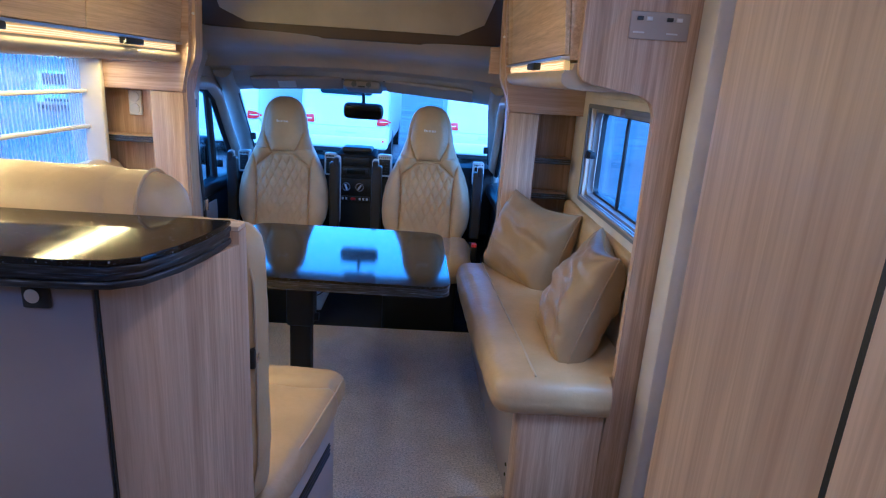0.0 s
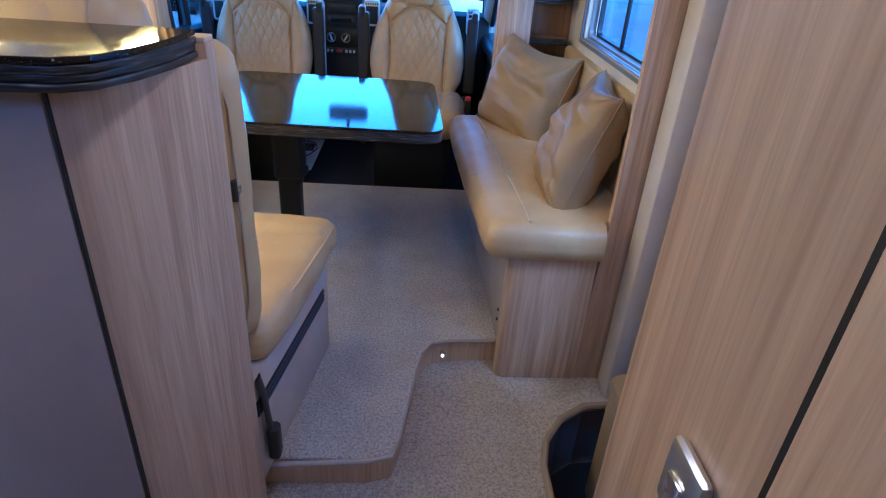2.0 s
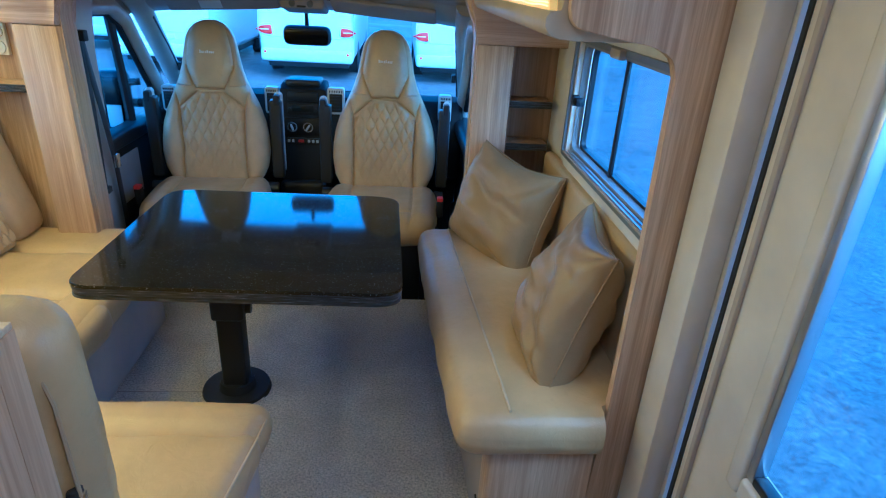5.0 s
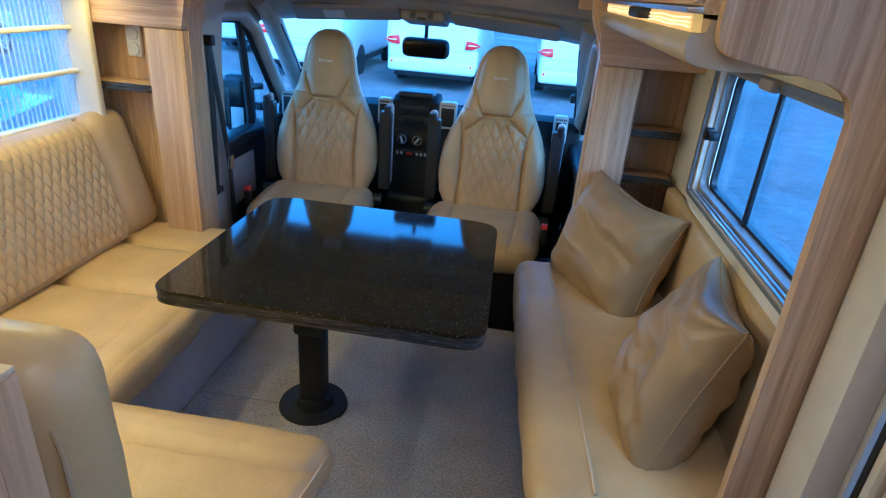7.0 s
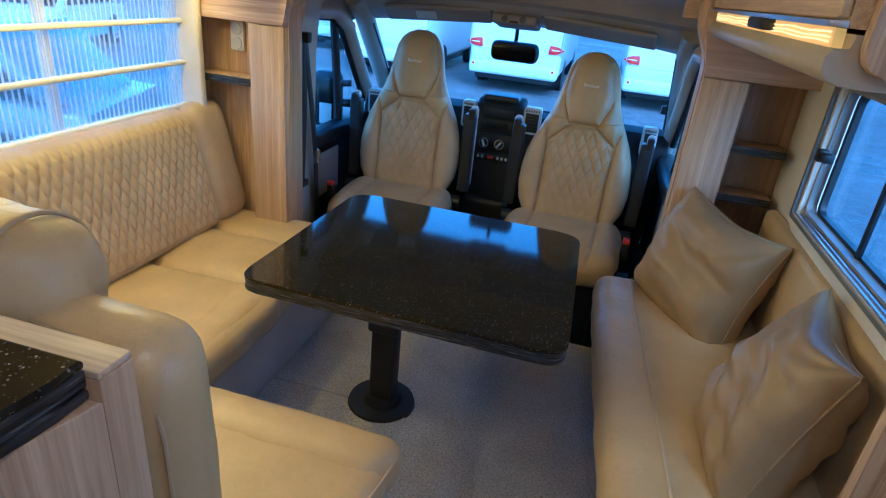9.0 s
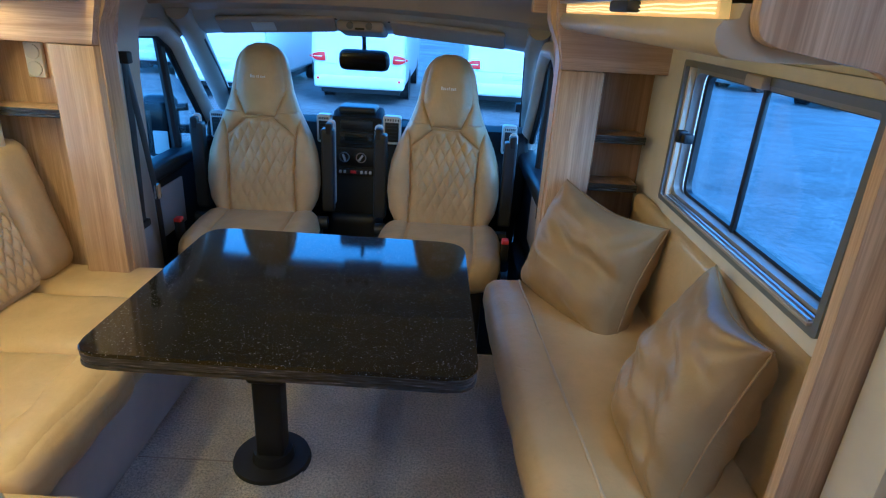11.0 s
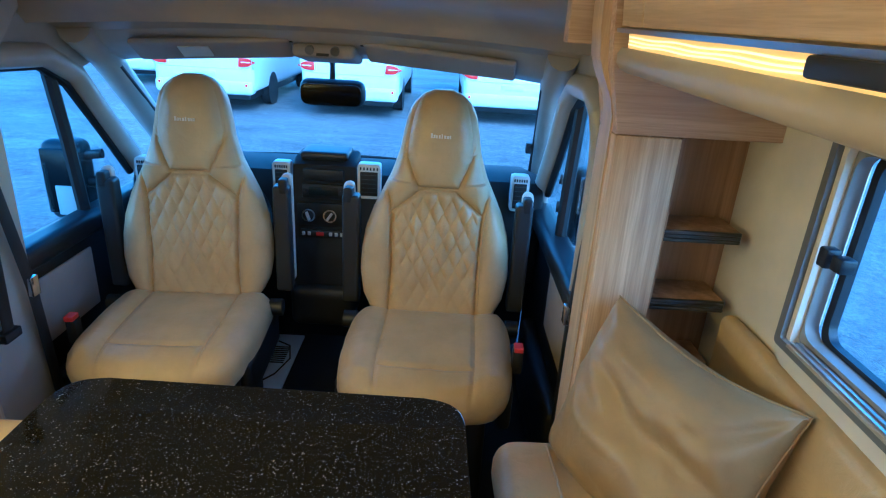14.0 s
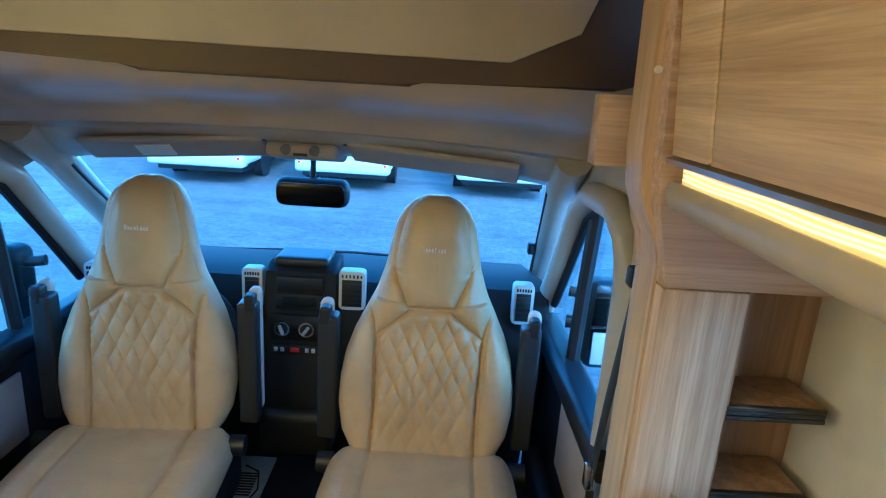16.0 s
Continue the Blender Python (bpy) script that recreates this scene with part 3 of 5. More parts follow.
def entrance_door():
    d = thing("door_1", (0.88, 1.25, -0.1), "cream moulded entrance door with a tall window and a tan recess", "door", kind="structure")
    x0, x1 = 0.868, 0.90
    ya, yb = 0.80, 1.668
    wy0, wy1, wz0, wz1 = 1.165, 1.452, 0.65, 1.78
    bm = bmesh.new()
    for a, b, c, e in ((ya, wy0, -0.35, 1.92), (wy1, yb, -0.35, 1.92), (wy0, wy1, -0.35, wz0), (wy0, wy1, wz1, 1.92)):
        box(x0, x1, a, b, c, e, 0, bm=bm)
    part("panel", bm, CREAM, d, smooth=False)
    for a, b, c, e in ((wy0 - 0.05, wy0, wz0 - 0.05, wz1 + 0.05), (wy1, wy1 + 0.04, wz0 - 0.05, wz1 + 0.05), (wy0, wy1, wz0 - 0.05, wz0), (wy0, wy1, wz1, wz1 + 0.05)):
        part("window_frame", box(x0 - 0.022, x0 + 0.01, a, b, c, e, 0.01, 3), CREAM, d)
    for a, b, c, e in ((wy1 - 0.022, wy1 - 0.002, wz0, wz1), (wy0 + 0.002, wy0 + 0.022, wz0, wz1)):
        part("window_track", box(x0 - 0.012, x0 + 0.016, a, b, c, e, 0.003), ALU, d)
    for c in (wz0, wz1 - 0.018):
        part("window_track", box(x0 - 0.012, x0 + 0.016, wy0 + 0.022, wy1 - 0.022, c, c + 0.018, 0.003), NAVY, d)
    part("pane", box(x0 + 0.012, x0 + 0.018, wy0, wy1, wz0, wz1, 0), GLASS, d)
    part("recess", box(x0 - 0.006, x0 + 0.004, 1.02, 1.545, 0.40, 0.455, 0.008), TAN, d, "tan pull recess")
    part("lower_panel", box(x0 - 0.012, x0 + 0.004, 0.98, 1.56, -0.05, 0.385, 0.01, 3), CREAM, d)
    part("seal", box(x0 - 0.004, x0 + 0.012, yb, yb + 0.012, -0.35, 1.92, 0), BLACK, d)
    part("edge_strip", box(x0 - 0.012, x0, yb - 0.045, yb - 0.03, -0.35, 1.92, 0.003), VINYL, d)
    bin_ = thing("waste_bin", (0.80, 1.40, -0.36), "tan plastic waste bin with a lid on the entrance door", "bin")
    part("body", prism(rounded_poly([(0.735, 1.275), (0.855, 1.275), (0.855, 1.545), (0.735, 1.545)], 0.03), "z", -0.36, 0.095, 0.006), TAN, bin_)
    part("lid", prism(rounded_poly([(0.73, 1.268), (0.857, 1.268), (0.857, 1.552), (0.73, 1.552)], 0.035), "z", 0.097, 0.13, 0.01), TAN, bin_)
    part("latch", box(0.80, 0.825, 1.30, 1.325, 0.13, 0.135, 0.002), DARK, bin_)
    part("lock", soft(0.838, 0.872, 1.10, 1.14, 0.70, 0.80, 0.014, 8, 0, 0), VINYL, d, "small grey-brown door lock")
    part("lock_knob", rod((0.838, 1.12, 0.775), (0.825, 1.12, 0.775), 0.012, 14), BROWN, d)
    part("edge_strip", box(x0 - 0.012, x0, 1.045, 1.06, -0.35, 1.92, 0.003), VINYL, d)
    part("seal", box(x0 - 0.004, x0 + 0.002, 1.02, 1.032, -0.35, 1.92, 0), BLACK, d)


def wardrobe():
    w = thing("wardrobe", (0.58, 0.0, -0.105), "tall pale wood wardrobe with a flush door", "wardrobe")
    part("body", prism(rounded_poly([(0.312, -1.29), (0.858, -1.29), (0.858, 0.60), (0.312, 0.60)], [0, 0, 0, 0.018]), "z", -0.105, 1.995, 0), OAK, w)
    part("door", box(0.304, 0.3115, -0.28, 0.385, -0.05, 1.95, 0.003), OAK, w)
    part("door_gap", box(0.3095, 0.3125, 0.386, 0.394, -0.05, 1.95, 0), BLACK, w)
    handle = part("catch", box(0.300, 0.3115, 0.425, 0.475, 0.925, 0.985, 0.006), ALU, w, "grey metal push catch")
    part("button", box(0.296, 0.301, 0.44, 0.46, 0.94, 0.965, 0.003), CHROME, handle)


floors()
walls()
right_partition()
side_window("window_2", 0.845, 1.945, 2.84, 0.905, 1.31, 2.445, "side window with cream surround, dark seals and a catch")
left_window()
entrance_door()
wardrobe()


# ---- kitchen unit ----
def kitchen():
    k = thing("kitchen_unit", (-0.9, 1.1, -0.105), "kitchen unit with taupe doors and a curved pale wood end", "cabinet")
    arc = [(-0.375, 0.972)]
    for i in range(9):
        t = i / 8
        a, b, c = Vector((-0.375, 0.972)), Vector((-0.285, 0.985)), Vector((-0.2385, 1.196))
        arc.append(tuple((1 - t) ** 2 * a + 2 * t * (1 - t) * b + t * t * c))
    part("curved_end", prism(arc + [(-0.375, 1.196)], "z", -0.105, 1.072, 0.002), OAK, k)
    part("body", box(-1.49, -0.376, 0.985, 1.196, -0.105, 1.072, 0.002), OAK, k)
    part("seam", box(-0.3785, -0.3755, 0.9665, 0.99, -0.105, 1.07, 0), BLACK, k)
    for x0, x1 in ((-0.86, -0.382), (-1.36, -0.868)):
        door = part("door", box(x0, x1, 0.966, 0.985, -0.06, 1.066, 0.004), MAUVE, k, "taupe laminate door")
        lock = part("latch", box(x1 - 0.098, x1 - 0.058, 0.957, 0.967, 1.028, 1.068, 0.004), DARK, door, "dark square push latch")
        part("button", rod((x1 - 0.078, 0.957, 1.05), (x1 - 0.078, 0.951, 1.05), 0.011, 16), CHROME, door)
    part("end_board", box(-1.49, -0.238, 1.197, 1.240, -0.105, 1.096, 0.002), OAK, k, "pale wood back board")
    part("top_edging", box(-1.49, -0.239, 1.197, 1.2395, 1.096, 1.105, 0.002), PALE_EDGE, k, "cream edging on the back board")
    top = [(-1.49, 0.935), (-0.40, 0.925), (-0.335, 0.93), (-0.30, 0.955), (-0.274, 1.02), (-0.259, 1.09), (-0.252, 1.16), (-0.252, 1.195), (-1.49, 1.195)]
    t = thing("worktop", (-0.9, 1.07, 1.072), "black speckled glossy worktop with a laminated edge", "worktop")
    part("slab", prism(top, "z", 1.108, 1.118, 0.003), STONE, t, "", False)
    for i in range(3):
        inset = 0.0 if i != 1 else 0.003
        poly = [(x - inset, y + inset) for x, y in top]
        part("edge_band", prism(poly, "z", 1.074 + 0.0113 * i, 1.0845 + 0.0113 * i, 0.002), EDGE, t, "dark banded laminate edge")


kitchen()


# ---- seating ----
def seam_line(points, r=0.003):
    return tube(points, r, 6)


def rear_bench():
    b = thing("bench_seat", (-0.75, 1.55, 0.0), "cream leather bench seat with a rolled back against the kitchen", "bench")
    lean = Matrix(((1, 0.155, 0, -0.155 * 1.82), (0, 1, 0, 0), (0, 0, 1, 0), (0, 0, 0, 1)))
    part("base", box(-1.40, -0.152, 1.25, 1.815, 0.0, 0.335, 0.006, m=lean), VINYL_DAYLIT, b, "vinyl seat base lightened for daylight, its side running at a slant")
    strip = part("stripe", box(-0.154, -0.1495, 1.25, 1.765, 0.215, 0.263, 0.001, m=lean), NAVY, b, "dark blue ribbed strip")
    for z in (0.225, 0.239, 0.253):
        part("rib", box(-0.1505, -0.1475, 1.25, 1.765, z - 0.003, z + 0.003, 0, m=lean), STRIPE, strip)
    part("cushion", soft(-1.44, -0.142, 1.30, 1.82, 0.325, 0.440, 0.045, 34, 0.016, 0.007, 2, lean), LEATHER, b)
    part("front_bolster", soft(-1.44, -0.140, 1.765, 1.93, 0.325, 0.458, 0.062, 34, 0.006, 0.005, 3, lean), LEATHER, b)
    part("piping", seam_line([tuple(lean @ Vector(p)) for p in ((-0.150, 1.36, 0.425), (-0.140, 1.55, 0.43), (-0.140, 1.79, 0.43), (-0.145, 1.865, 0.425), (-0.154, 1.90, 0.40), (-0.162, 1.91, 0.36))]), PIPING, b)
    part("backrest", soft(-1.47, -0.226, 1.242, 1.375, 0.43, 1.088, 0.064, 34, 0.006, 0.004, 4), LEATHER, b)
    part("welt", tube([(-0.250, 1.262, 0.47), (-0.234, 1.262, 0.55), (-0.231, 1.262, 0.80), (-0.234, 1.262, 0.97), (-0.250, 1.264, 1.045), (-0.29, 1.266, 1.074), (-0.40, 1.268, 1.083)], 0.003, 6), SEAM, b)
    part("roll", soft(-1.47, -0.44, 1.24, 1.412, 1.004, 1.178, 0.085, 40, 0.004, 0.002, 5), LEATHER, b, "rolled leather head cushion")
    part("roll_end", soft(-0.72, -0.382, 1.242, 1.410, 1.006, 1.176, 0.078, 20, 0.0, 0.001, 6), LEATHER, b)
    part("welt", tube([(-0.447, 1.326 + 0.087 * math.cos(t), 1.091 + 0.087 * math.sin(t)) for t in (k * math.pi / 16 for k in range(33))], 0.0035, 6), SEAM, b)
    clip = part("clip", box(-0.246, -0.232, 1.252, 1.278, 0.785, 0.83, 0.004), DARK, b, "small dark belt clip")
    part("stud", box(-0.234, -0.228, 1.257, 1.273, 0.80, 0.818, 0.002), CHROME, clip)
    s = thing("seat_belt_buckle", (-0.2, 1.30, 0.05), "black seat belt stalk hanging beside the bench", "seat belt")
    part("strap", tube([(-0.236, 1.262, 0.33), (-0.226, 1.266, 0.27), (-0.222, 1.268, 0.20), (-0.218, 1.27, 0.15)], 0.017, 8, None, 0.3), BLACK, s)
    part("buckle", soft(-0.23, -0.198, 1.255, 1.296, 0.06, 0.165, 0.012, 8, 0, 0), BLACK, s)
    return b


def side_sofa():
    s = thing("sofa", (-1.15, 2.45, 0.0), "cream leather side sofa with a quilted backrest", "sofa")
    part("base", box(-1.49, -0.855, 1.795, 3.03, 0.0, 0.335, 0.006), VINYL_DAYLIT, s, "vinyl sofa base lightened for daylight")
    part("seat_cushion", soft(-1.40, -0.76, 1.94, 2.43, 0.325, 0.452, 0.045, 22, 0.012, 0.005, 7), LEATHER, s)
    part("seat_cushion", soft(-1.40, -0.80, 2.436, 2.79, 0.325, 0.452, 0.045, 20, 0.010, 0.005, 8), LEATHER, s)
    part("seat_cushion", soft(-1.40, -0.84, 2.796, 3.04, 0.325, 0.452, 0.04, 18, 0.006, 0.004, 9), LEATHER, s)
    part("front_bolster", soft(-0.93, -0.765, 1.94, 2.62, 0.325, 0.462, 0.06, 20, 0.006, 0.004, 10), LEATHER, s)
    m = pose(0, 0, 0, 0, -14, 0)

    def back(ya, yb, quilted, seed):
        bm = quilted_back(ya, yb) if quilted else soft(-0.07, 0.055, ya, yb, -0.25, 0.245, 0.055, 16, 0.006, 0.003, seed)
        bm.transform(Matrix.Translation((-1.375, 0, 0.685)) @ m)
        return bm

    def quilted_back(ya, yb):
        own = bmesh.new()
        prof = [(-0.25, 0.02), (-0.245, 0.045), (-0.22, 0.055), (0.14, 0.055), (0.18, 0.05), (0.215, 0.03), (0.237, 0.0), (0.243, -0.04), (0.235, -0.07), (-0.25, -0.07)]
        zs = [-0.25, -0.24] + [-0.225 + 0.455 * k / 84 for k in range(85)] + [0.237, 0.243]
        ny = int((yb - ya) / 0.005)
        rows = []
        for z in zs:
            xx = curve_at([(a, b) for a, b in prof[:8]], z)
            row = []
            for i in range(ny + 1):
                y = ya + (yb - ya) * i / ny
                e = min(1, (y - ya) / 0.03, (yb - y) / 0.03)
                q = quilt(y, z, 0.040, 0.080, 0.011) * min(1.0, max(0.0, (0.232 - z) / 0.03)) if z > -0.225 else 0.0
                row.append(own.verts.new((xx + q * e - 0.03 * (1 - e) ** 2, y, z)))
            rows.append(row)
        rows.append([own.verts.new((-0.07, v.co.y, 0.236)) for v in rows[-1]])
        rows.append([own.verts.new((-0.07, v.co.y, -0.25)) for v in rows[-1]])
        for A, B in zip(rows, rows[1:]):
            for k in range(ny):
                own.faces.new((A[k], A[k + 1], B[k + 1], B[k]))
        own.faces.new([r[0] for r in rows])
        own.faces.new([r[-1] for r in rows][::-1])
        return own

    part("quilted_backrest", back(1.98, 2.83, True, 3), LEATHER, s, "lozenge-quilted cream leather")
    part("backrest_end", back(2.832, 3.045, False, 11), LEATHER, s, "plain cream leather end panel")
    part("backrest_corner", back(1.42, 1.975, False, 12), LEATHER, s)
    return s


def right_bench():
    b = thing("side_bench", (0.62, 2.3, 0.0), "cream leather side bench on a wood and vinyl box", "bench")
    part("base", prism([(0.435, 1.83), (0.388, 3.05), (0.84, 3.05), (0.84, 1.83)], "z", 0.0, 0.39, 0.004), VINYL, b, "grey-beige vinyl bench front")
    part("end_panel", prism(rounded_poly([(0.43, 1.798), (0.712, 1.798), (0.712, 1.87), (0.43, 1.87)], [0.03, 0, 0, 0.012]), "z", -0.104, 0.388, 0.003), OAK, b, "pale wood end panel")
    for z in (0.075, 0.115):
        part("screw", rod((0.434, 1.90, z), (0.428, 1.90, z), 0.006, 10), DARK, b)
    cut = soft(0.345, 0.835, 1.765, 2.985, 0.385, 0.512, 0.05, 34, 0.012, 0.005, 21)
    for v in cut.verts:
        v.co.x -= 0.062 * (v.co.y - 1.765) / 1.1 * (0.83 - v.co.x) / 0.49
        if v.co.y < 1.835:
            v.co.x = min(v.co.x, 0.712)
    part("cushion", cut, LEATHER, b)
    part("piping", seam_line([(0.475, 1.79, 0.518), (0.462, 2.0, 0.523), (0.44, 2.3, 0.524), (0.42, 2.6, 0.524), (0.402, 2.95, 0.518)], 0.004), PIPING, b)
    part("back_pad", soft(0.80, 0.845, 1.84, 3.06, 0.50, 0.845, 0.02, 26, 0.006, 0.002, 22), LEATHER, b, "cream leather back pad below the window")


def pillow(corners, d, seed, label):
    """A square pillow with drawn-out corners, folds and a sewn edge, hung between four corners."""
    A, B, C, D = (Vector(c) for c in corners)
    mid = (A + B + C + D) / 4
    t = thing("pillow", (mid.x, mid.y, min(c.z for c in (A, B, C, D))), label, "pillow", "pillows on the side bench")
    out = (B - A).cross(D - A).normalized()

    def spot_at(u, v):
        s, w = (u + 1) / 2, (v + 1) / 2
        return A * (1 - s) * (1 - w) + B * s * (1 - w) + C * s * w + D * (1 - s) * w

    def drawn(u, v):
        top = 0.17 if v > 0 else 0.05
        k = top * (1 - abs(u) ** 1.6) * abs(v) ** 3, 0.09 * (1 - abs(v) ** 1.6) * abs(u) ** 3
        return u * (1 - k[1]), v * (1 - k[0])

    def ridge(x):
        """A soft ridge with a sharp valley on each side."""
        return 1 - 2 * (0.5 + 0.5 * math.sin(x)) ** 2.2

    bm = bmesh.new()
    n = 72
    for sign in (1, -1):
        rows = []
        for j in range(n + 1):
            row = []
            for i in range(n + 1):
                u, v = 2 * i / n - 1, 2 * j / n - 1
                e = max(0.0, (1 - u * u) * (1 - v * v))
                z = d / 2 * e ** 0.36 * (1 - 0.20 * v)
                fold = 0.03 * noise.noise(Vector((u * 1.3 + seed, v * 1.3, sign * 3.1))) + 0.016 * noise.noise(Vector((u * 2.2, v * 5.0 + 1.5 * u + seed, sign)))
                for cu, cv, amp, ways in ((1, 1, 0.020, 6.0), (-1, 1, 0.010, 5.0), (1, -1, 0.013, 6.0), (-1, -1, 0.008, 5.0)):
                    du, dv = u - cu, v - cv
                    r = math.hypot(du, dv)
                    a = math.atan2(dv * cv, du * cu) + 0.25 * noise.noise(Vector((u * 2, v * 2, seed + cu)))
                    fold += amp * ridge(a * ways + seed * cu + cv) * math.exp(-(r / 0.75) ** 2) * min(1, r / 0.25)
                w1 = v * 2.1 + 0.55 * u + 0.7 * noise.noise(Vector((u * 1.2 + seed, v * 1.0, sign)))
                lee = max(0.0, 0.5 + 0.5 * math.sin(2.0 * u + v + seed))
                fold += 0.012 * ridge(w1 * 3.4 + seed) * lee
                z += fold * e ** 0.45
                row.append(bm.verts.new(spot_at(*drawn(u, v)) + out * sign * z))
            rows.append(row)
        for R, S in zip(rows, rows[1:]):
            for k in range(n):
                bm.faces.new((R[k], R[k + 1], S[k + 1], S[k]))
    bmesh.ops.remove_doubles(bm, verts=bm.verts, dist=0.0008)
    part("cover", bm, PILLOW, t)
    edge = []
    for k in range(121):
        a = k / 30
        u, v = (-1 + 2 * (a % 1), -1) if a < 1 else (1, -1 + 2 * (a % 1)) if a < 2 else (1 - 2 * (a % 1), 1) if a < 3 else (-1, 1 - 2 * (a % 1)) if a < 4 else (-1, -1)
        edge.append(spot_at(*drawn(u, v)))
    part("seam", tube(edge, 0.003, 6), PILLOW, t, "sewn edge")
    return t


rear_bench()
side_sofa()
right_bench()
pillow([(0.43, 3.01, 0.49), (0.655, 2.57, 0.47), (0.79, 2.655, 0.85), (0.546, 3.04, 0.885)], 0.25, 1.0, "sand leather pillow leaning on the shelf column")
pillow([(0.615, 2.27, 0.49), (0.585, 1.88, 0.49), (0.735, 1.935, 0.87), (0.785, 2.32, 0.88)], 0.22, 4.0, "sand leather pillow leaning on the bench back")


# ---- table ----
def table():
    t = thing("table", (-0.235, 2.46, 0.0), "black speckled glossy table on a black pedestal", "table")
    outline = rounded_poly([(-0.68, 2.055), (0.205, 2.035), (0.188, 2.895), (-0.70, 2.915)], [0.06, 0.07, 0.09, 0.09], 7)
    tip = pose(0, 2.40, 0.69, -2.1, 0, 0) @ pose(0, -2.40, -0.69, 0, 0, 0)
    part("tabletop", prism(outline, "z", 0.682, 0.692, 0.003, m=tip), STONE, t, "", False)
    for i in range(3):
        k = 0.994 if i == 1 else 0.998
        poly = [(-0.24 + (x + 0.24) * k, 2.47 + (y - 2.47) * k) for x, y in outline]
        part("edge_band", prism(poly, "z", 0.651 + 0.0105 * i, 0.6605 + 0.0105 * i, 0.002, m=tip), EDGE, t, "dark banded laminate edge")
    part("column", box(-0.455, -0.365, 2.495, 2.575, 0.02, 0.36, 0.012, 3), BLACK, t)
    part("upper_column", box(-0.467, -0.353, 2.483, 2.587, 0.33, 0.645, 0.014, 3), BLACK, t)
    part("bracket", box(-0.50, 0.02, 2.32, 2.60, 0.63, 0.65, 0.004, m=tip), BLACK, t)
    part("base_plate", rod((-0.415, 2.535, 0.001), (-0.415, 2.535, 0.018), 0.128, 40, 0.122), BLACK, t, "round black base plate")
    part("collar", rod((-0.41, 2.535, 0.015), (-0.41, 2.535, 0.05), 0.07, 28, 0.062), BLACK, t)
    part("knob", rod((-0.353, 2.535, 0.36), (-0.335, 2.535, 0.36), 0.018, 14), DARK, t)


table()


# ---- shelf columns and lockers ----
def shelf_column(name, flip, label, niche, levels):
    """A wood column with an open niche beside the side wall. Built for the right side; flip mirrors it to the left."""
    c = thing(name, (flip(0.65), 3.1, 0.0), label, "shelf unit")

    def bx(x0, x1, *rest, **kw):
        a, b = sorted((flip(x0), flip(x1)))
        return box(a, b, *rest, **kw)

    part("post", bx(0.482, 0.63, 3.07, 3.22, 0.0, 1.255, 0.006), OAK, c)
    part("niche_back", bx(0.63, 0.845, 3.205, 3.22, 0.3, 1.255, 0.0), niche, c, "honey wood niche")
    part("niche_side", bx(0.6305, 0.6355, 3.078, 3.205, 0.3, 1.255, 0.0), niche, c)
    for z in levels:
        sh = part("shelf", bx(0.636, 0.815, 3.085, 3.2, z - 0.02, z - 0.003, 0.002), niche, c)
        for i in range(3):
            part("edge_band", bx(0.634, 0.813, 3.076 + 0.001 * (i % 2), 3.086, z - 0.030 + 0.0095 * i, z - 0.0215 + 0.0095 * i, 0.001), EDGE, sh, "dark banded laminate edge")
    prof = [(0.845, 1.257), (0.482, 1.257), (0.480, 1.29), (0.466, 1.345), (0.452, 1.39), (0.446, 1.45), (0.43, 1.72), (0.425, 2.0), (0.845, 2.0)]
    poly = [(flip(x), z) for x, z in prof]
    part("head_board", prism(poly, "y", 3.068, 3.22, 0.003), OAK_X, c, "curved pale wood head board")
    trim = [(0.478, -0.2), (0.478, 1.285), (0.471, 1.325), (0.446, 1.375), (0.432, 1.41), (0.426, 1.47), (0.420, 1.7), (0.418, 2.0), (0.47, 2.0), (0.47, 1.45), (0.484, 1.35), (0.4815, 1.25), (0.4815, -0.2)]
    part("trim", prism([(flip(x), z) for x, z in trim], "y", 3.105, 3.19, 0.006, 3), TRIM, c, "honey wood edge trim that swells at head height")
    part("button", rod((flip(0.43), 3.107, 1.60), (flip(0.43), 3.099, 1.60), 0.006, 12), WHITE, c)
    return c


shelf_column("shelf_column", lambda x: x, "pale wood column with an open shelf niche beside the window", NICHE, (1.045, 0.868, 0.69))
left_col = shelf_column("shelf_column", lambda x: -0.555 - x if x < 0.63 else -0.555 - 0.63 - (x - 0.63) * 1.44, "pale wood column with shelves and a socket beside the sofa", NICHE_LIT, (1.045,))
left_col.location.y += -0.12
so = thing("socket", (-1.30, 3.0, 1.19), "white double power socket in the shelf niche", "socket")
part("plate", box(-1.345, -1.285, 3.066, 3.084, 1.13, 1.245, 0.004), WHITE, so)
for z in (1.16, 1.215):
    part("outlet", rod((-1.315, 3.067, z), (-1.315, 3.06, z), 0.024, 22), SILVER, so)


